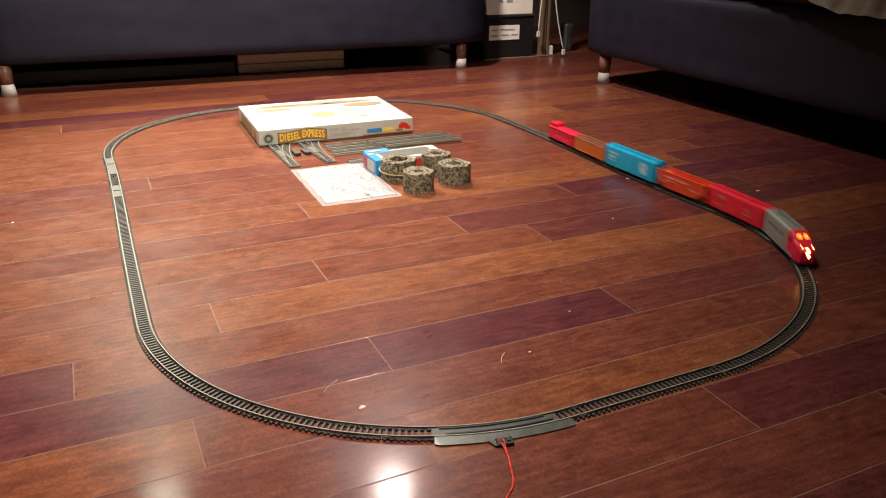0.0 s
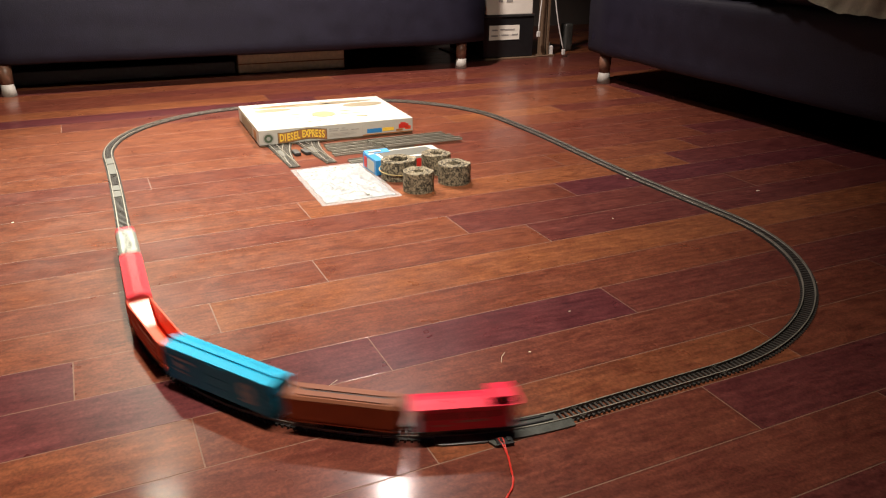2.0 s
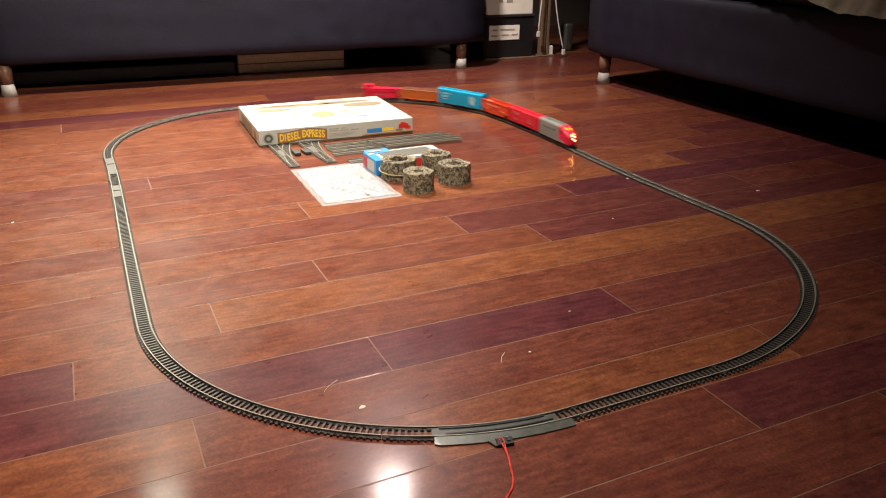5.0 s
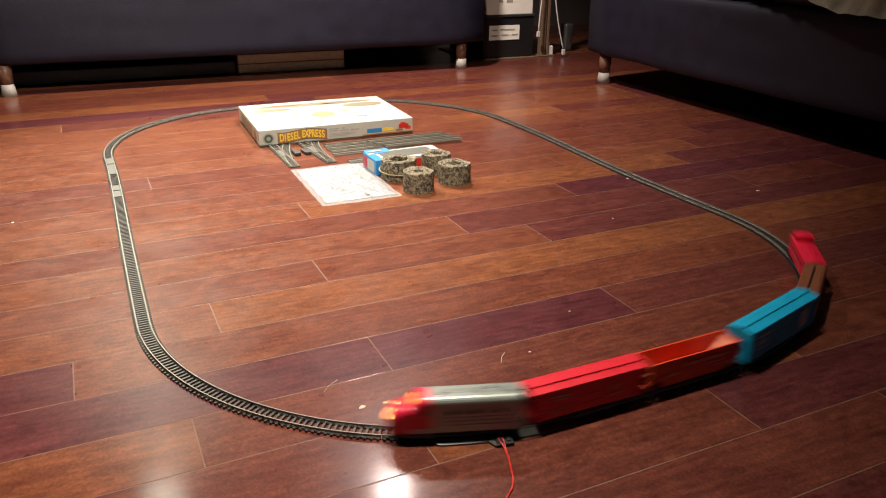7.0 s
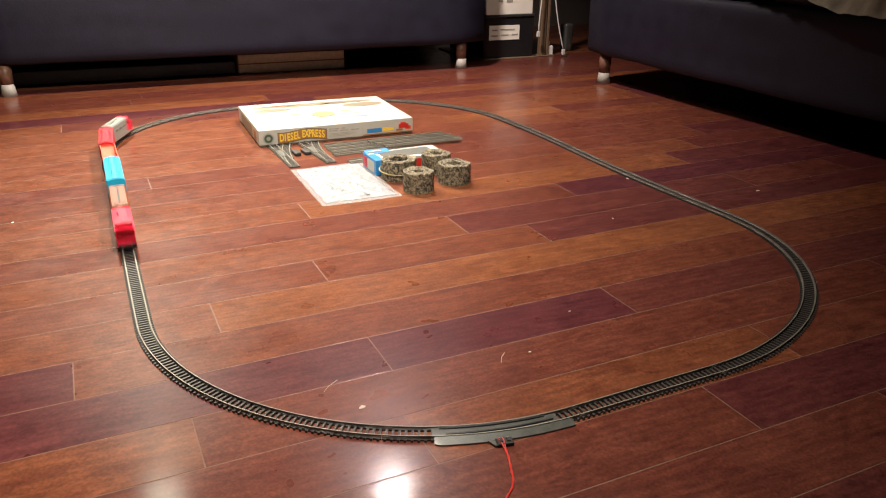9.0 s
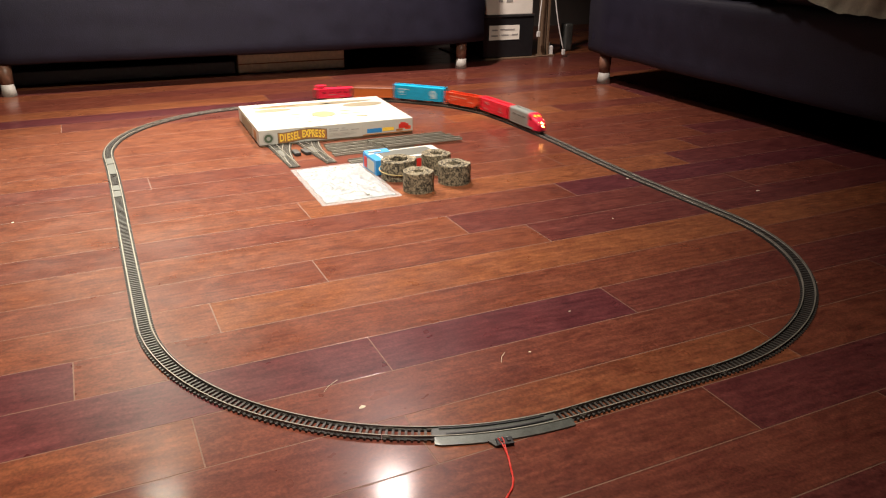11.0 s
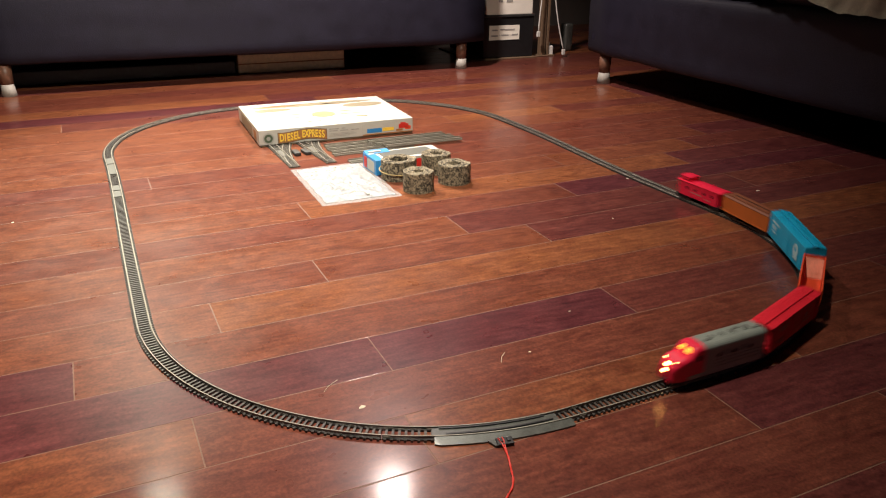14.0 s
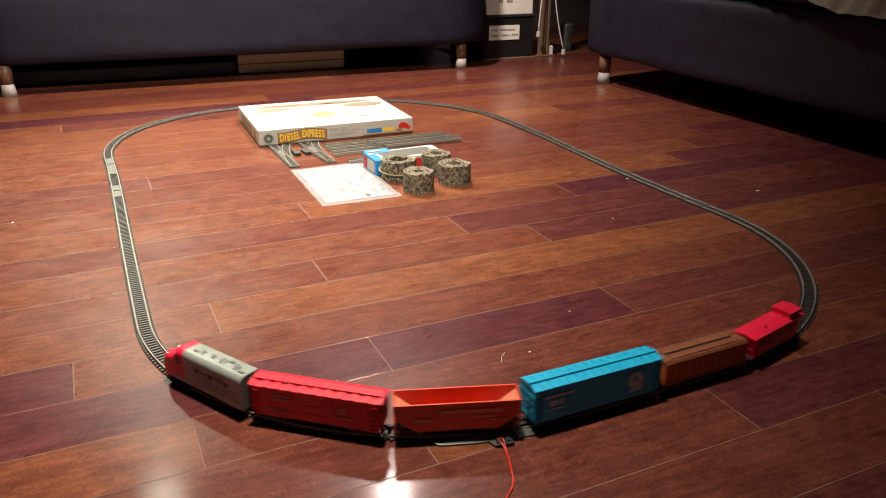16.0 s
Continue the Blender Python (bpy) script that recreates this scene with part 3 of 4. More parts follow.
def train_set_box():
    W_, D_, H_ = 0.445, 0.335, 0.046
    b = thing("train_set_box", "white cardboard train set box with a printed banner", "box", (-0.0765, 0.9405, 0), -2.2)
    part("tray", box(BM(), 0.002, W_ - 0.002, 0.002, D_ - 0.002, 0.0, H_ - 0.004, 0.002), M_CREAM, b)
    lid_bm = BM()
    box(lid_bm, 0.0, W_, 0.0, D_, 0.004, H_, 0.0018)
    for v in lid_bm.verts:
        v.co.z += 0.0003 * noise.noise(v.co * 9)
    lid = part("lid", lid_bm, M_CARD, b)
    yf = -0.0006
    # banner on the front face
    part("banner", banner(BM(), 0.051, 0.189, 0.0085, 0.0385, 0.0032, yf, 0.0), M_POST, lid, "brown waved banner")
    part("banner", banner(BM(), 0.053, 0.187, 0.0105, 0.0365, 0.0032, yf - 0.0004, 0.0), M_RUST, lid)
    for i, ch in enumerate("DIESELEXPRESS"):
        f = (i + 0.5 + (0.5 if i > 5 else 0.0)) / 13.5
        z = 0.0235 + 0.0032 * math.sin(f * 2 * math.pi - 2.2)
        letters(ch, 0.027, M_YELLOW, lid, Matrix.Translation((0.0575 + 0.125 * f, yf - 0.0007, z)) @ Matrix.Rotation(math.pi / 2, 4, "X") @ Matrix.Diagonal((0.62, 1.05, 1, 1)), fatten=0.0009)
    part("emblem", disc(BM(), 0.026, 0.022, 0.0155, yf, 0.0), M_PGREY, lid, "round dark printed emblem")
    part("emblem", disc(BM(), 0.026, 0.022, 0.0115, yf - 0.0004, 0.0), M_GREEN, lid)
    part("emblem", disc(BM(), 0.026, 0.022, 0.0055, yf - 0.0008, 0.0), M_PGREY, lid)
    for x0, x1, z, h in ((0.195, 0.2232, 0.0335, 0.0035), (0.231, 0.242, 0.0335, 0.0035), (0.195, 0.2194, 0.028, 0.0035), (0.227, 0.2495, 0.0275, 0.0035), (0.259, 0.2815, 0.0272, 0.0035), (0.195, 0.2646, 0.02, 0.0014), (0.195, 0.274, 0.0165, 0.0014), (0.195, 0.2552, 0.013, 0.0014)):
        part("writing_bar", box(BM(), x0, x1, yf, 0, z - h / 2, z + h / 2), M_PGREY, lid)
    part("picture", box(BM(), 0.292, 0.443, yf, 0, 0.006, 0.039), M_CARD, lid, "printed picture of a toy train")
    for x0, x1, z0, z1, m in ((0.2920, 0.4430, 0.006, 0.009, M_RUST), (0.3056, 0.3410, 0.012, 0.024, M_PBLUE), (0.3410, 0.3491, 0.012, 0.024, M_PBLUE), (0.3519, 0.3859, 0.014, 0.024, M_YELLOW), (0.3927, 0.4131, 0.011, 0.017, M_RUST), (0.4008, 0.4308, 0.018, 0.031, M_PRED), (0.4063, 0.4226, 0.031, 0.035, M_PRED), (0.4199, 0.4376, 0.014, 0.024, M_ORANGE)):
        part("print", box(BM(), x0, x1, yf - 0.0005, 0, z0, z1, 0.0), m, lid)
    # faint print on the lid's top
    zt = H_ + 0.0006
    for x0, x1, y0, y1, m in ((0.03, 0.41, 0.262, 0.30, M_CREAM), (0.05, 0.18, 0.275, 0.292, M_RUST), (0.235, 0.33, 0.262, 0.282, M_RUST), (0.03, 0.14, 0.215, 0.255, M_CREAM), (0.30, 0.425, 0.20, 0.255, M_CREAM)):
        bm = BM()
        disc(bm, 0, 0, 0.5, 0, 0.0006, 24)
        bmesh.ops.transform(bm, matrix=Matrix.Translation(((x0 + x1) / 2, (y0 + y1) / 2, H_)) @ Matrix.Diagonal((x1 - x0, y1 - y0, 1, 1)) @ Matrix.Rotation(math.pi / 2, 4, "X"), verts=bm.verts[:])
        part("top_print", bm, m, lid)
    bm = BM()
    disc(bm, 0, 0, 0.034, 0, 0.0009)
    bmesh.ops.transform(bm, matrix=Matrix.Translation((0.215, 0.135, H_)) @ Matrix.Rotation(math.pi / 2, 4, "X"), verts=bm.verts[:])
    part("top_print", bm, M_FAINT, lid)
    for x0, x1, y0, y1 in ((0.10, 0.33, 0.118, 0.121), (0.12, 0.16, 0.155, 0.162), (0.27, 0.31, 0.155, 0.162), (0.30, 0.33, 0.07, 0.083), (0.15, 0.19, 0.055, 0.06)):
        part("top_print", box(BM(), x0, x1, y0, y1, H_, H_ + 0.0006), M_FAINT, lid)
    part("side_print", box(BM(), -0.0006, 0.0, 0.10, 0.28, 0.010, 0.038), M_CREAM, lid)
    part("side_print", box(BM(), -0.0010, 0.0, 0.04, 0.075, 0.010, 0.036), M_RUST, lid)


train_set_box()


def plastic_bag():
    b = thing("plastic_bag", "clear plastic bag full of small white parts", "bag", (0.0345, 0.553, 0), -1.0)
    def sheet(zs, w, d, puffs, z0):
        bm = BM()
        n, k = 44, 60
        vs = [[None] * (k + 1) for _ in range(n + 1)]
        for i in range(n + 1):
            for j in range(k + 1):
                u, v = i / n * 2 - 1, j / k * 2 - 1
                p_ = Vector((u * w / 2, v * d / 2, 0))
                e = (1 - u ** 6) * (1 - v ** 6)
                wob = 0.004 * noise.noise(p_ * 30) * (1 if abs(u) > 0.9 or abs(v) > 0.9 else 0.3)
                h = z0 + e * (puffs + zs * abs(noise.noise(p_ * 42)) + zs * 0.7 * abs(noise.noise(p_ * 95 + Vector((3, 1, 0)))))
                vs[i][j] = bm.verts.new((p_.x + wob, p_.y - wob, h))
        for i in range(n):
            for j in range(k):
                bm.faces.new((vs[i][j], vs[i + 1][j], vs[i + 1][j + 1], vs[i][j + 1]))
        bmesh.ops.solidify(bm, geom=bm.faces[:], thickness=-0.0006)
        return bm
    part("film", sheet(0.009, 0.158, 0.265, 0.004, 0.0016), M_BAG, b, smooth=True)
    part("sealed_edge", sheet(0.002, 0.182, 0.292, 0.0006, 0.0004), M_CLEAR, b, "clear film edge", smooth=True)
    for i in range(26):
        x, y = random.uniform(-0.06, 0.06), random.uniform(-0.11, 0.11)
        bm = BM()
        box(bm, -0.014, 0.014, -0.004, 0.004, 0.002, 0.0085, 0.0012)
        part("white_piece", bm, M_CARD, b, m=pose(x, y, 0, 0, 0, random.uniform(0, 180)))


plastic_bag()


def car_box():
    b = thing("model_box", "blue and white model carton with a clear window", "box", (0.124, 0.572, 0), 2.0)
    part("carton", box(BM(), 0.0, 0.187, 0.0, 0.082, 0.0, 0.036, 0.0012), M_CARD, b)
    part("blue_end", box(BM(), -0.0014, 0.020, -0.0014, 0.0834, 0.0, 0.0374, 0.0008), M_PBLUE, b, "blue printed end")
    part("end_label", box(BM(), -0.0024, -0.0014, 0.010, 0.052, 0.005, 0.031), M_CARD, b)
    part("end_label", box(BM(), -0.0024, -0.0014, 0.058, 0.074, 0.005, 0.031), M_PRED, b)
    part("top_label", box(BM(), 0.003, 0.018, 0.055, 0.08, 0.0374, 0.0380), M_CARD, b)
    part("window", box(BM(), 0.030, 0.165, 0.014, 0.070, 0.036, 0.0368), M_LPLATE, b, "clear window over a grey model")
    part("flap", prism(BM(), [(0.060, 0.0374), (0.0834, 0.0374), (0.0834, 0.041), (0.080, 0.041)], 0.0, 0.062), M_PBLUE, b, "blue folded flap")
    part("flap_print", box(BM(), 0.008, 0.040, 0.066, 0.074, 0.0385, 0.0412), M_CARD, b)
    part("front_print", box(BM(), 0.030, 0.180, -0.0008, 0.0, 0.006, 0.030), M_PRED, b)


car_box()


def cork_roll(at, r, h, hole, label, oval=1.0, rz=0.0, band=False):
    b = thing("cork_roll", label, "cork roll", at, rz, group="rolls of cork underlay")
    bm = BM()
    turns, per = 4.0, 40
    n = int(turns * per)
    th = (r - hole) / turns
    rings = []
    for i in range(n + 1):
        a = 2 * math.pi * i / per
        rad = hole + (r - hole - th) * i / n
        jig = 0.0012 * noise.noise(Vector((math.cos(a) * 2, math.sin(a) * 2, i / per)))
        top = h + 0.002 * noise.noise(Vector((a * 1.3, r * 50, 0))) + 0.0016 * noise.noise(Vector((a * 6.0, r * 80, 2)))
        ring = []
        for rr, z in ((rad + jig, 0.0), (rad + th * 0.93 + jig, 0.0), (rad + th * 0.96 + jig, h * 0.35), (rad + th * 0.93 + jig, h * 0.48), (rad + th * 0.97 + jig, h * 0.6), (rad + th * 0.93 + jig, top - 0.0015), (rad + th * 0.8 + jig, top), (rad + th * 0.2 + jig, top), (rad + jig, top - 0.0015)):
            ring.append(bm.verts.new((oval * rr * math.cos(a), rr * math.sin(a), z)))
        rings.append(ring)
    for p_, q in zip(rings, rings[1:]):
        k = len(p_)
        for j in range(k):
            bm.faces.new((p_[j], p_[(j + 1) % k], q[(j + 1) % k], q[j]))
    bm.faces.new(rings[0])
    bm.faces.new(rings[-1][::-1])
    part("coil", bm, M_CORK, b)
    if band:
        pts = [(1.012 * oval * r * math.cos(a), 1.012 * r * math.sin(a), h * 0.45 + 0.004 * math.sin(a)) for a in [2 * math.pi * i / 40 for i in range(41)]]
        part("rubber_band", tube(BM(), pts, 0.0012, 6), M_BAND, b, "tan rubber band")


cork_roll((0.172, 0.432, 0), 0.0378, 0.046, 0.008, "coiled roll of speckled brown cork underlay")
cork_roll((0.274, 0.456, 0), 0.0410, 0.046, 0.013, "wide coiled roll of speckled brown cork underlay")
cork_roll((0.168, 0.540, 0), 0.042, 0.046, 0.018, "coiled cork underlay held by a rubber band", 1.12, 20, True)
cork_roll((0.268, 0.546, 0), 0.038, 0.048, 0.012, "coiled roll of cork underlay beside the model carton")


def loose_track(x, y, z, rz, length=0.2286):
    t = thing("loose_track", "loose straight model track piece stacked on the floor", "model track", (x, y, z), rz, group="loose straight tracks")
    for side in (-1, 1):
        part("rail", sweep(BM(), [(0, 0), (length, 0)], moved(RAIL, side * 0.00905)), M_RAIL, t)
    for side in (-1, 1):
        part("web", box(BM(), 0, length, side * 0.009 - 0.0018, side * 0.009 + 0.0018, 0, 0.002), M_LOOSE, t)
    n = 31
    for i in range(n):
        ob = new("sleeper", loose_sleeper)
        ob.parent = t
        ob.matrix_basis = pose(length * (i + 0.5) / n, 0, 0)


loose_sleeper = finish("loose_sleeper", box(BM(), -0.0019, 0.0019, -0.0138, 0.0138, 0.0, 0.0034, 0.0), M_LOOSE)
for i in range(4):
    loose_track(0.082 + 0.004 * (i % 2), 0.785 + 0.0295 * i, 0.0, 0.8 - 0.5 * i)
for i in range(3):
    loose_track(0.203 + 0.012 * (2 - i), 0.790 + 0.030 * i, 0.0069, -1.5 + 0.6 * i)
loose_track(0.10, 0.705, 0.0, 2.0, 0.10)


def turnout(x, y, rz, hand, motor):
    t = thing("turnout", "loose model railway turnout with grey sleepers", "turnout", (x, y, 0), rz, group="loose turnouts")
    L_ = 0.235
    main = [(0, 0), (L_, 0)]
    bend = [(L_ * i / 14, hand * (L_ * i / 14) ** 2 / 2 / 0.62) for i in range(15)]
    for side in (-1, 1):
        part("rail", sweep(BM(), main, moved(RAIL, side * 0.00905)), M_RAIL, t)
        part("curved_rail", sweep(BM(), bend, moved([(a, z + 0.0002) for a, z in RAIL], side * 0.00905)), M_RAIL, t)
    for i in range(32):
        xx = L_ * (i + 0.5) / 32
        off = hand * xx * xx / 2 / 0.62
        lo, hi = min(-0.0138, off - 0.0138), max(0.0138, off + 0.0138)
        part("sleeper", box(BM(), xx - 0.0014, xx + 0.0014, lo, hi, 0, 0.0034), M_TURN, t)
    part("frog_plate", box(BM(), 0.10, 0.16, -0.006, 0.03 if hand > 0 else 0.006, 0.001, 0.0056), M_LPLATE, t)
    part("switch_motor", box(BM(), 0.100, 0.14, motor - 0.008, motor + 0.008, 0.0, 0.009, 0.002), M_DARK, t, "dark switch machine housing")


turnout(-0.038, 0.714, 91.0, -1, -0.037)
turnout(0.057, 0.716, 95.0, -1, 0.024)


def litter():
    for x, y, r, n in ((0.8826, 0.1084, 0.0034, "paper_scrap"), (0.6665, 0.3079, 0.0028, "paper_scrap"), (-0.2322, -0.3320, 0.0034, "crumb"), (0.1496, -0.2196, 0.0016, "crumb"), (0.0284, -0.3017, 0.0020, "crumb"), (-0.656, 0.5698, 0.0022, "crumb"), (0.4661, 0.0943, 0.0018, "crumb"), (0.5928, -0.3032, 0.0016, "crumb")):
        c = thing(n, "tiny pale scrap lying on the wooden floor", "litter", (x, y, 0), random.uniform(0, 180))
        bm = BM()
        bmesh.ops.create_icosphere(bm, subdivisions=1, radius=r)
        for v in bm.verts:
            v.co = Vector((v.co.x * 1.5, v.co.y, max(-0.0002, v.co.z * 0.4))) * random.uniform(0.7, 1.2)
            v.co.z = max(0, v.co.z)
        part("flake", bm, M_LITTER, c)
    for pts in ([(-0.2651, -0.2796, 0.0005), (-0.2580, -0.2713, 0.0008), (-0.2502, -0.2660, 0.0006), (-0.2413, -0.2596, 0.0005)], [(-0.0228, -0.3103, 0.0005), (-0.0147, -0.2974, 0.0007), (-0.0058, -0.2896, 0.0005)]):
        f = thing("fibre", "short pale thread lying on the wooden floor", "litter", (0, 0, 0))
        part("thread", tube(BM(), pts, 0.00035, 5), M_LITTER, f)


litter()


# ---- the train ----
# car space: x forward, z = 0 on the floor, rails' top at 0.0068
def truck(parent, x, name="truck"):
    t = new(name)
    t.parent = parent
    t.matrix_basis = pose(x, 0, 0)
    t["label"] = "dark four-wheeled truck under the car"
    for y in (-0.0118, 0.0118):
        bm = BM()
        prism(bm, [(y - 0.0011, 0.0115), (y + 0.0011, 0.0115), (y + 0.0011, 0.0165), (y - 0.0011, 0.0165)], -0.012, 0.012)
        for d in (-0.0105, 0.0105):
            box(bm, d - 0.0026, d + 0.0026, y - 0.0013, y + 0.0013, 0.0095, 0.0150)
        box(bm, -0.004, 0.004, y - 0.0013, y + 0.0013, 0.0085, 0.0125)
        part("side_frame", bm, M_BLACK, t)
    part("bolster", box(BM(), -0.003, 0.003, -0.011, 0.011, 0.0125, 0.0165), M_BLACK, t)
    for d in (-0.0105, 0.0105):
        for y in (-0.0082, 0.0082):
            bm = BM()
            cyl(bm, (d, y, 0.0121), 0.0053, 0.0022, "y", 18)
            cyl(bm, (d, y - math.copysign(0.0013, y), 0.0121), 0.0060, 0.0006, "y", 18)
            part("wheel", bm, M_STEEL, t, "metal wheel")
        part("axle", cyl(BM(), (d, 0, 0.0121), 0.0011, 0.018, "y", 8), M_BLACK, t)
    return t


def couplers(car, half):
    for s in (-1, 1):
        bm = BM()
        box(bm, min(s * (half - 0.006), s * (half + 0.0045)), max(s * (half - 0.006), s * (half + 0.0045)), -0.0014, 0.0014, 0.0135, 0.0165, 0.0004)
        box(bm, min(s * (half + 0.0025), s * (half + 0.0055)), max(s * (half + 0.0025), s * (half + 0.0055)), -0.003, 0.003, 0.0130, 0.0170, 0.0005)
        part("coupler", bm, M_BLACK, car)


def bars(parent, side, rows, material, y):
    """Printed writing as plain bars on a car's side."""
    for x0, x1, z0, z1 in rows:
        a, b = (y, y + 0.0003) if side > 0 else (-y - 0.0003, -y)
        part("writing_bar", box(BM(), x0, x1, a, b, z0, z1), material, parent)


def roof_profile(w, z0, ze, zr):
    """Box with a shallow peaked roof: half width, bottom, eave and ridge."""
    return [(-w, z0), (w, z0), (w, ze), (w + 0.0007, ze + 0.0003), (w + 0.0005, ze + 0.0014), (w * 0.5, (ze + zr * 1.4) / 2.4 + 0.0006), (0.0, zr), (-w * 0.5, (ze + zr * 1.4) / 2.4 + 0.0006), (-w - 0.0005, ze + 0.0014), (-w - 0.0007, ze + 0.0003)]


def boxcar(name, label, half, w, z0, ze, zr, material, ribs, door, board=0.0032, pitch=0.0115, rib=0.0006):
    c = thing(name, label, "model freight car", group="train cars")
    body = part("body", prism(BM(), roof_profile(w, z0, ze, zr), -half, half), material, c)
    walkway = part("running_board", box(BM(), -half - 0.001, half + 0.001, -board, board, zr + 0.0006, zr + 0.0019, 0.0002), material, c)
    for i in range(24):
        x = -half + 2 * half * (i + 0.5) / 24
        part("board_cleat", box(BM(), x - 0.0004, x + 0.0004, -board, board, zr + 0.0019, zr + 0.0023), material, walkway)
    k = int(half * 2 / pitch)
    for i in range(k + 1):
        x = -half + 2 * half * i / k
        bm = BM()
        prism(bm, [(-w - 0.0004, ze + 0.0006), (0, zr + 0.0006), (w + 0.0004, ze + 0.0006), (w + 0.0004, ze + 0.0020), (w * 0.5, (ze + zr * 1.4) / 2.4 + 0.0019), (0, zr + 0.0012), (-w * 0.5, (ze + zr * 1.4) / 2.4 + 0.0019), (-w - 0.0004, ze + 0.0020)], x - rib, x + rib)
        part("roof_rib", bm, material, body)
    for s in (-1, 1):
        y = s * w
        for i in range(ribs + 1):
            x = -half + 0.001 + (2 * half - 0.002) * i / ribs
            if abs(x) < door:
                continue
            part("side_rib", box(BM(), x - 0.0005, x + 0.0005, min(y, y + s * 0.0006), max(y, y + s * 0.0006), z0 + 0.001, ze), material, body)
        d = part("door", box(BM(), -door, door, min(y, y + s * 0.0010), max(y, y + s * 0.0010), z0 + 0.002, ze - 0.0015, 0.0003), material, c)
        for q in (0.3, 0.6):
            z = z0 + (ze - z0) * q
            part("door_bar", box(BM(), -door, door, min(y, y + s * 0.0015), max(y, y + s * 0.0015), z - 0.0004, z + 0.0004), material, d)
        for e in (-1, 1):
            x = e * (half - 0.006)
            bm = BM()
            for q in range(6):
                z = z0 + 0.003 + q * 0.006
                box(bm, x - 0.004, x + 0.004, min(y, y + s * 0.0014), max(y, y + s * 0.0014), z, z + 0.0005)
            box(bm, x - 0.0043, x - 0.0036, min(y, y + s * 0.0014), max(y, y + s * 0.0014), z0, ze - 0.004)
            box(bm, x + 0.0036, x + 0.0043, min(y, y + s * 0.0014), max(y, y + s * 0.0014), z0, ze - 0.004)
            part("ladder", bm, material, c)
    for e in (-1, 1):
        bm = BM()
        for q in range(4):
            z = z0 + 0.006 + q * (ze - z0 - 0.008) / 4
            box(bm, min(e * half, e * (half + 0.0007)), max(e * half, e * (half + 0.0007)), -w + 0.001, w - 0.001, z, z + 0.003, 0.0003)
        part("end_corrugation", bm, material, body)
        bm = BM()
        cyl(bm, (e * (half + 0.0014), 0.006, z0 + 0.024), 0.003, 0.001, "x", 12)
        part("brake_wheel", bm, M_BLACK, c)
    part("underframe", box(BM(), -half + 0.004, half - 0.004, -0.006, 0.006, z0 - 0.003, z0 + 0.0005), M_BLACK, c)
    part("brake_gear", box(BM(), -0.016, 0.014, -0.010, 0.002, z0 - 0.0055, z0 - 0.001, 0.001), M_BLACK, c)
    couplers(c, half)
    return c


def red_boxcar():
    h = 0.0795
    c = boxcar("red_boxcar", "bright red ribbed model boxcar", h, 0.0165, 0.0165, 0.0535, 0.0575, M_BOXRED, 14, 0.012, 0.0062, 0.0150, 0.0032)
    for s in (1, -1):
        k = s
        bars(c, s, sorted([(min(k * 0.03, k * 0.055), max(k * 0.03, k * 0.055), 0.044, 0.0475), (min(k * 0.03, k * 0.05), max(k * 0.03, k * 0.05), 0.040, 0.0425), (min(k * -0.03, k * -0.038), max(k * -0.03, k * -0.038), 0.034, 0.042), (min(k * -0.025, k * -0.048), max(k * -0.025, k * -0.048), 0.028, 0.0305), (min(k * 0.035, k * 0.06), max(k * 0.035, k * 0.06), 0.027, 0.0285), (min(k * 0.035, k * 0.055), max(k * 0.035, k * 0.055), 0.0235, 0.025)]), M_WORN, 0.0173)
    return c, 0.055


def blue_boxcar():
    h = 0.0915
    c = boxcar("blue_boxcar", "tall turquoise blue model boxcar with white markings", h, 0.0172, 0.0160, 0.0590, 0.0625, M_BLUE, 18, 0.014, 0.0034, 0.0115, 0.0003)
    for s in (1, -1):
        # the name in bars at one end and the round emblem at the other, read alike from both sides
        def span(a, b):
            return (min(-s * a, -s * b), max(-s * a, -s * b))
        bars(c, s, [(*span(-0.078, -0.050), 0.047, 0.0505), (*span(-0.048, -0.038), 0.047, 0.0505), (*span(-0.072, -0.060), 0.036, 0.043), (*span(-0.057, -0.052), 0.036, 0.043), (*span(-0.075, -0.05), 0.030, 0.032)], M_PALE, 0.0180)
        y = 0.0181
        for a in (1, 2):
            bm = BM()
            if a == 1:
                disc(bm, -s * 0.052, 0.0405, 0.0115, y, y + 0.0003)
            else:
                disc(bm, -s * 0.052, 0.0425, 0.0035, y + 0.0003, y + 0.0005)
            if s < 0:
                bmesh.ops.scale(bm, vec=(1, -1, 1), verts=bm.verts[:])
            part("emblem", bm, M_PALE if a == 1 else M_BLUE, c, "round white emblem" if a == 1 else "")
        bars(c, s, [(*span(0.044, 0.062), 0.025, 0.0285), (*span(0.056, 0.064), 0.027, 0.033)], M_PALE, 0.0181)
    return c, 0.064


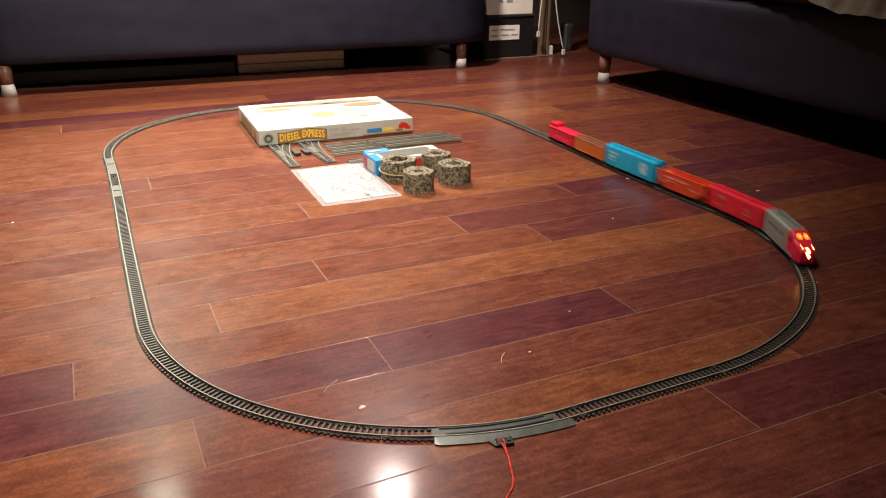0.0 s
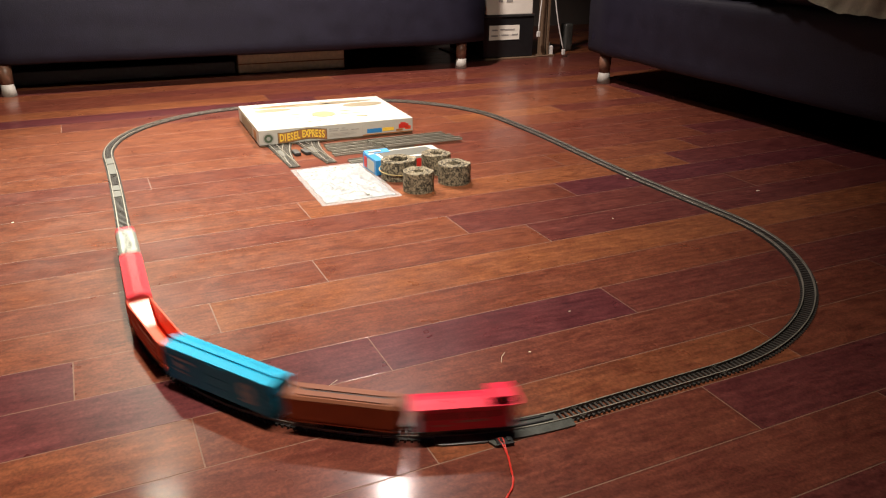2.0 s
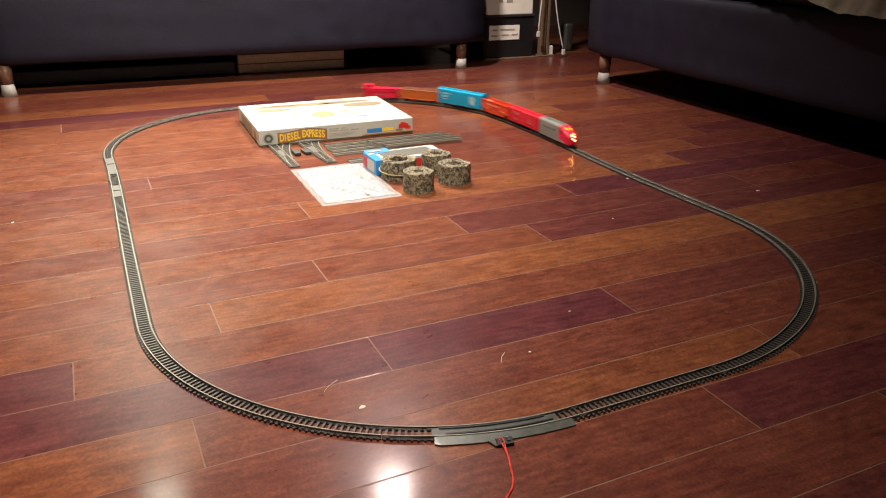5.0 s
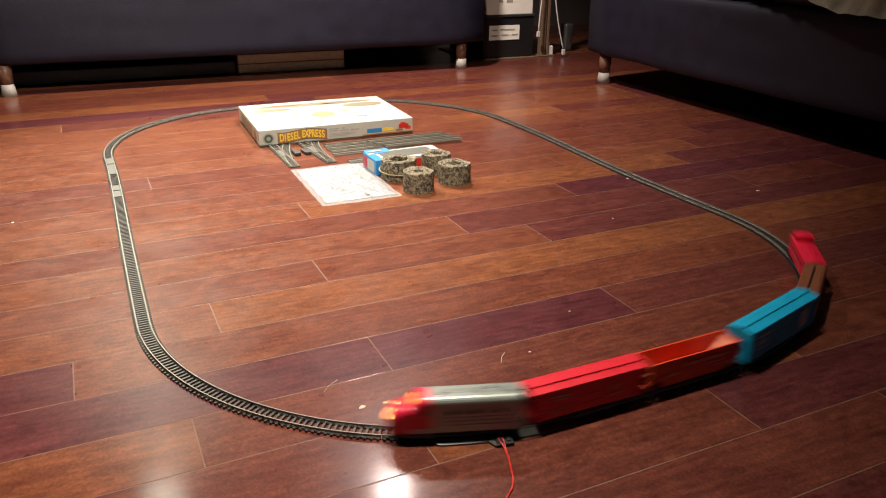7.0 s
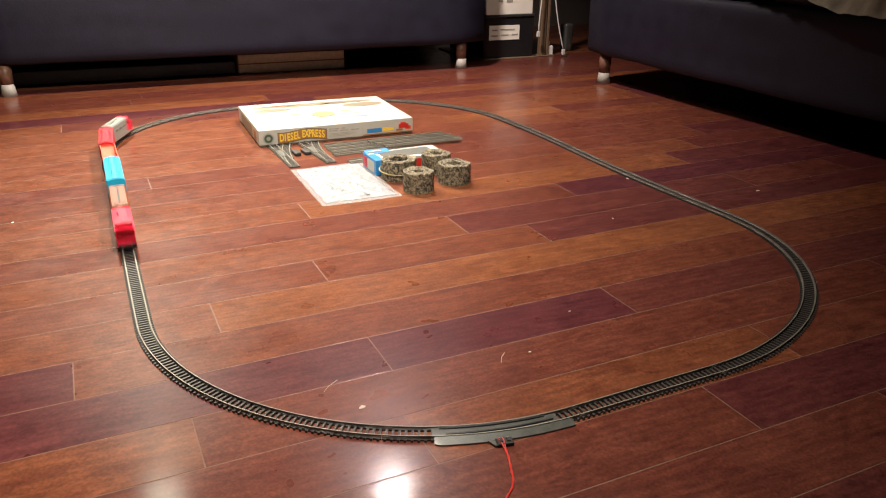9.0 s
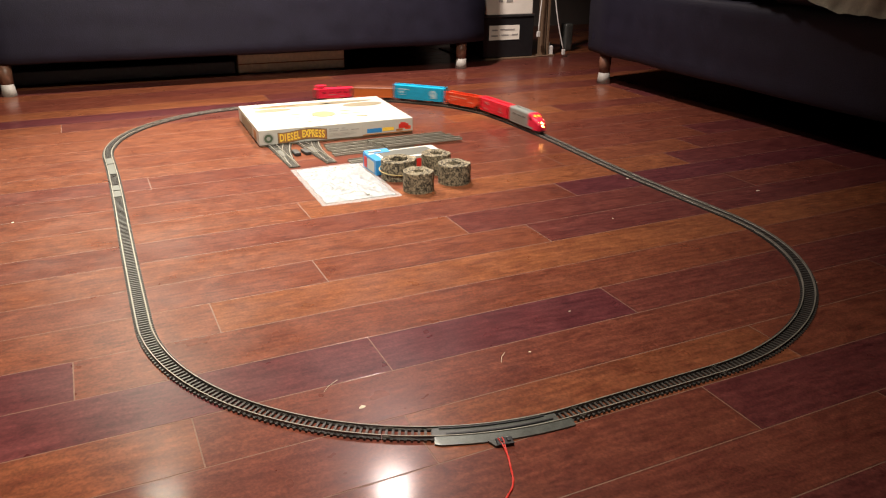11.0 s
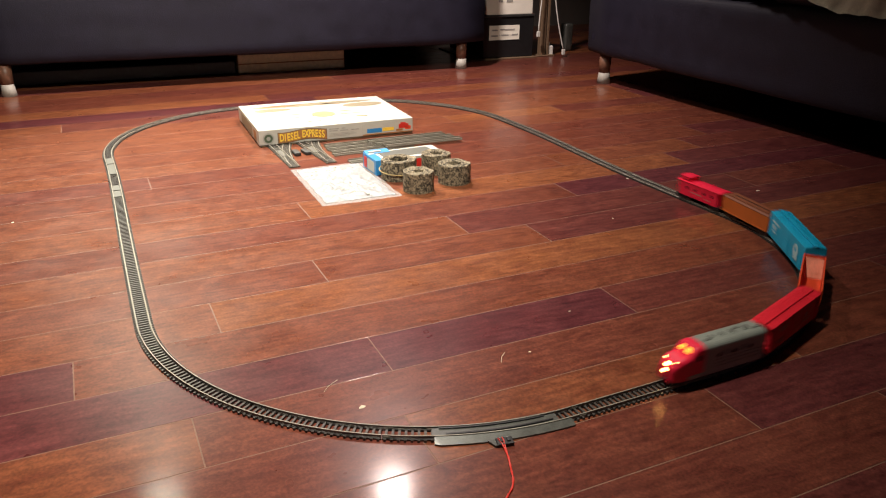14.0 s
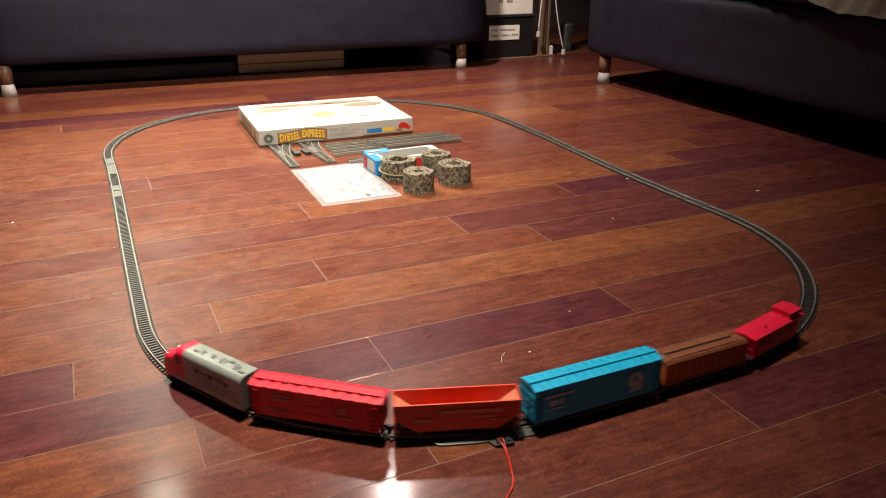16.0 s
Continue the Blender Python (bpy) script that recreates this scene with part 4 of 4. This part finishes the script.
def open_hopper():
    """Open-topped car with sloping end sheets and ribbed sides."""
    h, w, zt, zb = 0.0735, 0.0165, 0.0525, 0.0165
    c = thing("open_hopper", "orange-red open-topped model hopper car", "model freight car", group="train cars")
    slope = 0.032
    for s in (-1, 1):
        bm = BM()
        y0, y1 = s * w, s * (w - 0.0011)
        out = [(-h, zt), (h, zt), (h, zb + 0.017), (h - 0.026, zb), (-h + 0.026, zb), (-h, zb + 0.017)]
        a = [bm.verts.new((x, y0, z)) for x, z in out]
        b = [bm.verts.new((x, y1, z)) for x, z in out]
        for i in range(6):
            bm.faces.new((a[i], a[(i + 1) % 6], b[(i + 1) % 6], b[i]))
        bm.faces.new(a)
        bm.faces.new(b[::-1])
        side = part("side_sheet", bm, M_ORANGE, c)
        part("top_rail", box(BM(), -h, h, min(s * (w + 0.0008), s * (w - 0.0014)), max(s * (w + 0.0008), s * (w - 0.0014)), zt - 0.0012, zt + 0.0006, 0.0002), M_ORANGE, side)
        for i in range(11):
            x = -h + 0.001 + (2 * h - 0.002) * i / 10
            zlo = zb + max(0, (abs(x) - (h - 0.026))) * 0.65
            part("side_rib", box(BM(), x - 0.0006, x + 0.0006, min(y0, y0 + s * 0.0010), max(y0, y0 + s * 0.0010), zlo, zt - 0.001), M_ORANGE, side)
        bars(c, s, [(-0.050, -0.012, 0.0395, 0.0445), (-0.008, 0.020, 0.0395, 0.0445), (-0.045, -0.02, 0.033, 0.0355), (-0.055, -0.038, 0.028, 0.030), (0.03, 0.05, 0.030, 0.034)], M_SLOPE, w + 0.0011)
    for e in (-1, 1):
        bm = BM()
        y = w - 0.0012
        q = [bm.verts.new(v) for v in ((e * h, -y, zt - 0.003), (e * h, y, zt - 0.003), (e * (h - slope), y, zb + 0.008), (e * (h - slope), -y, zb + 0.008))]
        r = [bm.verts.new(v.co + Vector((e * 0.0002, 0, -0.0011))) for v in q]
        for i in range(4):
            bm.faces.new((q[i], q[(i + 1) % 4], r[(i + 1) % 4], r[i]))
        bm.faces.new(q)
        bm.faces.new(r[::-1])
        part("slope_sheet", bm, M_SLOPE, c, "pale inner slope")
        part("end_beam", box(BM(), min(e * h, e * (h - 0.0012)), max(e * h, e * (h - 0.0012)), -w, w, zt - 0.006, zt + 0.0004, 0.0002), M_ORANGE, c)
        for yy in (-w + 0.0012, w - 0.0012):
            part("corner_post", box(BM(), min(e * h, e * (h - 0.002)), max(e * h, e * (h - 0.002)), yy - 0.001, yy + 0.001, 0.017, zt, 0.0002), M_ORANGE, c)
        part("end_sill", box(BM(), min(e * h, e * (h - 0.003)), max(e * h, e * (h - 0.003)), -w, w, 0.0165, 0.0195), M_ORANGE, c)
        bm = BM()
        prism(bm, [(-w + 0.004, 0.0165), (w - 0.004, 0.0165), (w - 0.006, 0.0105), (-w + 0.006, 0.0105)], e * 0.021 - 0.009, e * 0.021 + 0.009)
        part("discharge_chute", bm, M_BLACK, c)
    part("hopper_floor", box(BM(), -h + slope, h - slope, -w + 0.0012, w - 0.0012, zb + 0.005, zb + 0.0068), M_ORANGE, c)
    part("centre_sill", box(BM(), -h, h, -0.003, 0.003, 0.0140, 0.0180), M_BLACK, c)
    couplers(c, h)
    return c, 0.0535


def covered_hopper():
    h, w, z0, ze, zr = 0.0685, 0.0165, 0.0170, 0.0470, 0.0500
    c = thing("covered_hopper", "reddish brown covered model hopper car", "model freight car", group="train cars")
    body = part("body", prism(BM(), [(-w, z0), (w, z0), (w, ze), (w - 0.0025, zr), (-w + 0.0025, zr), (-w, ze)], -h, h), M_TAN, c)
    part("roof", prism(BM(), [(-w - 0.0003, ze - 0.0006), (w + 0.0003, ze - 0.0006), (w + 0.0003, ze + 0.0002), (w - 0.0022, zr + 0.0004), (-w + 0.0022, zr + 0.0004), (-w - 0.0003, ze + 0.0002)], -h - 0.0003, h + 0.0003), M_BROWN, c, "brown roof")
    for s in (-1, 1):
        y = s * w
        for i in range(13):
            x = -h + 0.001 + (2 * h - 0.002) * i / 12
            part("side_rib", box(BM(), x - 0.0005, x + 0.0005, min(y, y + s * 0.0008), max(y, y + s * 0.0008), z0, ze - 0.001), M_TAN, body)
        part("side_sill", box(BM(), -h, h, min(y, y + s * 0.0011), max(y, y + s * 0.0011), z0, z0 + 0.002), M_TAN, body)
        part("roof_walk", box(BM(), -h + 0.012, h - 0.012, min(s * 0.0022, s * 0.0120), max(s * 0.0022, s * 0.0120), zr + 0.0009, zr + 0.0019, 0.0002), M_BROWN, c)
        for e in (-1, 1):
            part("grab_rail", box(BM(), min(e * (h - 0.002), e * (h - 0.010)), max(e * (h - 0.002), e * (h - 0.010)), min(s * 0.006, s * 0.0132), max(s * 0.006, s * 0.0132), zr + 0.0003, zr + 0.0012), M_BROWN, c)
    part("roof_slot", box(BM(), -h + 0.012, h - 0.012, -0.0012, 0.0012, zr + 0.0004, zr + 0.0008), M_BLACK, c, "dark slot along the roof")
    for x in (-0.042, -0.014, 0.014, 0.042):
        bm = BM()
        prism(bm, [(-w + 0.005, z0), (w - 0.005, z0), (w - 0.010, z0 - 0.0065), (-w + 0.010, z0 - 0.0065)], x - 0.006, x + 0.006)
        part("discharge_chute", bm, M_BLACK, c)
    couplers(c, h)
    return c, 0.048


def caboose():
    h, w, z0, ze, zr = 0.0625, 0.0165, 0.0165, 0.0455, 0.0490
    c = thing("caboose", "bright red model caboose with a raised cupola", "model caboose", group="train cars")
    part("body", prism(BM(), roof_profile(w - 0.001, z0, ze, zr - 0.001), -h + 0.008, h - 0.008), M_RED, c)
    part("roof", prism(BM(), [(-w - 0.0008, ze + 0.0008), (w + 0.0008, ze + 0.0008), (w + 0.0008, ze + 0.0018), (w * 0.5, zr), (0, zr + 0.0008), (-w * 0.5, zr), (-w - 0.0008, ze + 0.0018)], -h, h), M_RED, c)
    cup = part("cupola", prism(BM(), roof_profile(w - 0.003, ze, 0.0560, 0.0582), -0.055, -0.029), M_RED, c, "raised cupola")
    part("cupola_roof", prism(BM(), [(-w + 0.0015, 0.0568), (w - 0.0015, 0.0568), (w - 0.0015, 0.0578), (0, 0.0595), (-w + 0.0015, 0.0578)], -0.0565, -0.0275), M_RED, cup)
    for s in (-1, 1):
        for x in (-0.048, -0.036):
            y = s * (w - 0.003)
            part("window", box(BM(), x - 0.0035, x + 0.0035, min(y, y + s * 0.0004), max(y, y + s * 0.0004), 0.0500, 0.0550), M_GLASS, cup)
        for x in (-0.032, -0.008, 0.018, 0.040):
            y = s * (w - 0.001)
            part("window", box(BM(), x - 0.0035, x + 0.0035, min(y, y + s * 0.0005), max(y, y + s * 0.0005), 0.032, 0.0405), M_GLASS, c)
        bars(c, s, [(-0.022, 0.010, 0.0265, 0.0295), (0.022, 0.034, 0.0225, 0.025)], M_WORN, w - 0.001)
    for e in (-1, 1):
        part("platform", box(BM(), min(e * (h - 0.010), e * h), max(e * (h - 0.010), e * h), -w, w, 0.0150, 0.0172, 0.0003), M_BLACK, c)
        for y in (-w + 0.001, -0.005, 0.005, w - 0.001):
            part("railing_post", box(BM(), e * (h - 0.001) - 0.0005, e * (h - 0.001) + 0.0005, y - 0.0005, y + 0.0005, 0.017, 0.032 if abs(y) < 0.01 else ze + 0.001), M_RED, c)
        part("railing_bar", box(BM(), e * (h - 0.001) - 0.0005, e * (h - 0.001) + 0.0005, -w + 0.001, w - 0.001, 0.0312, 0.0322), M_RED, c)
        for y in (-w + 0.002, w - 0.002):
            part("step", box(BM(), e * (h - 0.005) - 0.003, e * (h - 0.005) + 0.003, y - 0.002, y + 0.002, 0.0095, 0.0150, 0.0003), M_BLACK, c)
    part("chimney", cyl(BM(), (0.022, 0.007, 0.0505), 0.0016, 0.006, seg=10), M_RED, c)
    part("underframe", box(BM(), -h + 0.004, h - 0.004, -0.005, 0.005, 0.0140, 0.0168), M_BLACK, c)
    couplers(c, h)
    return c, 0.042


def loco_ring(x):
    """Half width, roof height and front drop of the rounded body at x."""
    h = 0.0775
    nose = max(0.0, (x - 0.052) / (h - 0.052))
    w = 0.0170 * (1 - 0.30 * nose ** 2.6)
    top = 0.0595
    if x > 0.041:
        top = 0.0595 - 0.0125 * min(1.0, (x - 0.041) / 0.011) ** 1.4 * 0.95
    if x > 0.052:
        top = 0.0476 - 0.0125 * nose ** 2.4
    return w, top


def diesel():
    h, zb = 0.0775, 0.0150
    c = thing("diesel_locomotive", "silver grey model diesel locomotive with a red nose and glowing headlights", "model locomotive", group="train cars")
    prof_n = 14
    xs = [-h + 2 * h * i / 78 for i in range(79)]
    rings = []
    for x in xs:
        w, top = loco_ring(x)
        ring = [(-w, zb), (-w * 1.0, zb + 0.006)]
        rad = 0.0085
        for i in range(prof_n - 3):
            a = math.pi - math.pi * i / (prof_n - 4)
            ring.append((math.copysign(1, math.cos(a)) * (w - rad) + rad * math.cos(a) if abs(math.cos(a)) > 1e-6 else 0.0, top - rad * 0.85 + rad * 0.85 * math.sin(a)))
        ring += [(w, zb + 0.006), (w, zb)]
        rings.append([(x, y, z) for y, z in ring])
    grey, red = BM(), BM()
    def quad(bm, cache, pts):
        vs = []
        for p_ in pts:
            key = tuple(round(q, 7) for q in p_)
            if key not in cache:
                cache[key] = bm.verts.new(p_)
            vs.append(cache[key])
        if len(set(vs)) > 2:
            try:
                bm.faces.new(list(dict.fromkeys(vs)))
            except ValueError:
                pass
    cg, cr = {}, {}
    k = len(rings[0])
    for r, q in zip(rings, rings[1:]):
        for j in range(k):
            pts = (r[j], r[(j + 1) % k], q[(j + 1) % k], q[j])
            cx = sum(p_[0] for p_ in pts) / 4
            cz = sum(p_[2] for p_ in pts) / 4
            edge = 0.029 - 0.008 * max(0.0, 1 - abs(cz - 0.043) / 0.012) + 0.030 * max(0.0, (0.040 - cz) / 0.025) ** 1.4
            if cx > edge:
                quad(red, cr, pts)
            else:
                quad(grey, cg, pts)
    quad(grey, cg, rings[0])
    quad(red, cr, rings[-1][::-1])
    body = part("body", grey, M_SILVER, c, "silver grey body shell", smooth=False)
    nose = part("nose", red, M_RED, c, "red rounded nose", smooth=False)
    for s in (-1, 1):
        y = s * 0.0170
        for z in (0.024, 0.029, 0.034):
            part("side_moulding", box(BM(), -h + 0.004, 0.015, min(y, y + s * 0.0005), max(y, y + s * 0.0005), z, z + 0.0006), M_SILVER, body)
        for x in (-0.052, -0.022, 0.004):
            bm = BM()
            disc(bm, x, 0.041, 0.0030, y, y + s * 0.0005, 16)
            part("porthole", bm, M_GLASS, body)
        for x in (-0.038, -0.008):
            bm = BM()
            for q in range(5):
                box(bm, x - 0.009, x + 0.009, min(y, y + s * 0.0006), max(y, y + s * 0.0006), 0.0385 + q * 0.0016, 0.0393 + q * 0.0016)
            part("louvre", bm, M_SILVER, body)
        part("cab_window", box(BM(), 0.0345, 0.0415, min(y, y + s * 0.0004), max(y, y + s * 0.0004), 0.0400, 0.0475, 0.0), M_GLASS, nose)
        # windscreen halves on the sloping cab front
        bm = BM()
        box(bm, -0.0004, 0.0006, -0.0045, 0.0045, -0.0034, 0.0034, 0.0003)
        part("windscreen", bm, M_GLOW, nose, "orange lit windscreen pane", m=Matrix.Translation((0.0480, s * 0.0066, 0.0528)) @ Matrix.Rotation(math.radians(s * 14), 4, "Z") @ Matrix.Rotation(math.radians(-44), 4, "Y"))
        bm = BM()
        cyl(bm, (0, 0, 0), 0.0022, 0.0008, "x", 14)
        hood = BM()
        cyl(hood, (0, 0, 0), 0.0030, 0.0036, "x", 14)
        part("light_hood", hood, M_RED, nose, m=Matrix.Translation((0.0690, s * 0.0110, 0.0400)) @ Matrix.Rotation(math.radians(s * 30), 4, "Z"))
        part("number_board", bm, M_LIGHT, nose, "glowing orange marker light", m=Matrix.Translation((0.0705, s * 0.0108, 0.0405)) @ Matrix.Rotation(math.radians(s * 30), 4, "Z"))
        part("step", box(BM(), 0.060, 0.068, min(s * 0.013, s * 0.0165), max(s * 0.013, s * 0.0165), 0.0095, 0.0150, 0.0004), M_DARK, c)
    for x, z, r in ((0.0742, 0.0375, 0.0027), (0.0775, 0.0292, 0.0025)):
        lamp_ = part("headlight", cyl(BM(), (x + 0.0020, 0, z), r, 0.0008, "x", 18), M_LIGHT, nose, "glowing warm white headlight")
        part("headlight_rim", cyl(BM(), (x - 0.0004, 0, z), r + 0.0008, 0.0044, "x", 18), M_RED, lamp_)
    for x in (-0.055, -0.030, -0.012, 0.006):
        bm = BM()
        cyl(bm, (x, 0, 0.0597), 0.0062 if x < -0.02 else 0.0045, 0.0014, "z", 20)
        part("roof_fan", bm, M_SILVER, body)
        bm = BM()
        cyl(bm, (x, 0, 0.0603), 0.0046 if x < -0.02 else 0.003, 0.0012, "z", 20)
        part("roof_fan", bm, M_FAN, body)
    for x, y in ((-0.068, 0.005), (-0.042, -0.004), (0.016, 0.004)):
        part("roof_vent", box(BM(), x - 0.004, x + 0.004, y - 0.002, y + 0.002, 0.0590, 0.0606, 0.0004), M_FAN, body)
    part("rear_door", box(BM(), -h - 0.0006, -h, -0.005, 0.005, 0.018, 0.046), M_DARK, body)
    part("pilot", box(BM(), 0.066, 0.0765, -0.012, 0.012, 0.0085, 0.0155, 0.002), M_DARK, c)
    part("fuel_tank", box(BM(), -0.018, 0.016, -0.013, 0.013, 0.0088, 0.0155, 0.002), M_DARK, c)
    part("underframe", box(BM(), -h, 0.068, -0.015, 0.015, 0.0135, 0.0152), M_DARK, c)
    couplers(c, h)
    return c, 0.044


# centre of each car ahead of the blue car's centre, along the line
TRAIN = [(diesel(), 0.5030), (red_boxcar(), 0.3380), (open_hopper(), 0.1750), (blue_boxcar(), 0.0), (covered_hopper(), -0.1690), (caboose(), -0.3090)]
TRUCKS = []
for (car, base), ahead in TRAIN:
    TRUCKS.append([truck(car, base), truck(car, -base)])

# way run by the blue car's centre, every half second
RUN = (3.321, 3.753, 4.182, 4.606, 5.028, 5.462, 5.912, 6.370, 6.829, 7.294, 7.766, 8.232, 8.681, 9.108, 9.521, 9.937, 10.363, 10.806, 11.260, 11.707, 12.131, 12.526, 12.892, 13.226, 13.517, 13.755, 13.962, 14.188, 14.444, 14.688, 14.880, 15.026, 15.140)


def run(t):
    u = t * 2
    i = min(31, int(u))
    f = u - i
    g = [RUN[max(0, min(32, i + d))] for d in (-1, 0, 1, 2)]
    if i == 0:
        g[0] = 2 * RUN[0] - RUN[1]
    if i == 31:
        g[3] = 2 * RUN[32] - RUN[31]
    return 0.5 * (2 * g[1] + (g[2] - g[0]) * f + (2 * g[0] - 5 * g[1] + 4 * g[2] - g[3]) * f * f + (3 * g[1] - g[0] - 3 * g[2] + g[3]) * f ** 3)


def motions():
    times = [i / 10 for i in range(161)]
    for ((car, base), ahead), (front, rear) in zip(TRAIN, TRUCKS):
        rows, fr, re = [], [], []
        for t in times:
            s = -(run(t) + ahead)
            a, b = on_line(s - base), on_line(s + base)
            way = math.degrees(math.atan2(a[1] - b[1], a[0] - b[0]))
            rows.append((t, pose((a[0] + b[0]) / 2, (a[1] + b[1]) / 2, 0, 0, 0, way)))
            fr.append((t, pose(base, 0, 0, 0, 0, (heading(s - base) + 180 - way + 180) % 360 - 180)))
            re.append((t, pose(-base, 0, 0, 0, 0, (heading(s + base) + 180 - way + 180) % 360 - 180)))
        walk(car, rows)
        walk(front, fr)
        walk(rear, re)


# ---- floor planks ----
SEAMS = [-0.676, -0.574, -0.471, -0.370, -0.268, -0.168, -0.066, 0.039, 0.139, 0.248, 0.346, 0.456, 0.566, 0.682, 0.776, 0.868, 0.992, 1.085, 1.195, 1.330, 1.440]
# row's near seam: (joints from west to east, tone of each board between them, 0 dark to 1 pale)
BOARDS = {
    -0.676: ((0.386,), (0.35, 0.20)),
    -0.574: ((0.187,), (0.38, 0.15)),
    -0.471: ((-0.191, 0.370), (0.36, 0.60, 0.45)),
    -0.370: ((-0.428, 0.760), (0.58, 0.40, 0.25)),
    -0.268: ((-0.166, 0.244), (0.12, 0.08, 0.28)),
    -0.168: ((-0.556,), (0.12, 0.50)),
    -0.066: ((-0.357,), (0.55, 0.72)),
    0.039: ((-0.161, 0.282), (0.48, 0.52, 0.22)),
    0.139: ((0.156, 0.910, 1.238), (0.58, 0.26, 0.36, 0.18)),
    0.248: ((0.483,), (0.42, 0.10)),
    0.346: ((-0.103, 0.897), (0.60, 0.74, 0.20)),
    0.456: ((0.590, 1.034), (0.55, 0.62, 0.30)),
    0.566: ((1.157,), (0.48, 0.18)),
    0.682: ((-0.380,), (0.36, 0.45)),
    0.776: ((0.463,), (0.62, 0.42)),
    0.868: ((1.30,), (0.58, 0.45)),
    0.992: ((0.537, 0.940), (0.62, 0.85, 0.35)),
    1.330: ((-0.562,), (0.65, 0.35)),
}


def planks():
    rnd = random.Random(5)
    ys = list(SEAMS)
    while ys[0] > -2.95:
        ys.insert(0, ys[0] - 0.1035)
    while ys[-1] < 3.08:
        ys.append(ys[-1] + 0.1035)
    g, c, d = 0.0009, 0.0002, 0.00002
    for y0, y1 in zip(ys, ys[1:]):
        joints, tones = next((v for k, v in BOARDS.items() if abs(k - y0) < 0.006), ((), ()))
        cuts = list(joints)
        if not cuts:
            cuts = [rnd.uniform(-0.4, 0.5) if not -0.5 < y0 < 1.3 else rnd.choice((-1.1, 1.5)) + rnd.uniform(-0.2, 0.2)]
        known = dict(zip([None] + list(joints), tones))
        while cuts[0] > -2.9:
            cuts.insert(0, cuts[0] - rnd.uniform(2.0, 2.4))
        while cuts[-1] < 3.15:
            cuts.append(cuts[-1] + rnd.uniform(2.0, 2.4))
        for x0, x1 in zip(cuts, cuts[1:]):
            x0, x1 = max(-3.0, x0), min(3.2, x1)
            if x1 - x0 < 0.02:
                continue
            h = rnd.uniform(0.0, 0.00001)
            vs, fs = [], []
            for ins, z in ((g, -0.012), (g, -d), (g + c, h)):
                vs += [(x0 + ins, y0 + ins, z), (x1 - ins, y0 + ins, z), (x1 - ins, y1 - ins, z), (x0 + ins, y1 - ins, z)]
            for r in (0, 4):
                fs += [(r + i, r + (i + 1) % 4, r + 4 + (i + 1) % 4, r + 4 + i) for i in range(4)]
            fs.append((8, 9, 10, 11))
            me = bpy.data.meshes.new("plank")
            me.from_pydata(vs, [], fs)
            me.materials.append(M_PLANK)
            ob = new("plank", me)
            ob.parent = floor
            west = x0 if x0 in joints else None
            tone = known[west] if west in known and (west is not None or (joints and x1 == joints[0])) else rnd.uniform(0.1, 0.8)
            ob.color = (tone, tone, tone, 1)


planks()
motions()
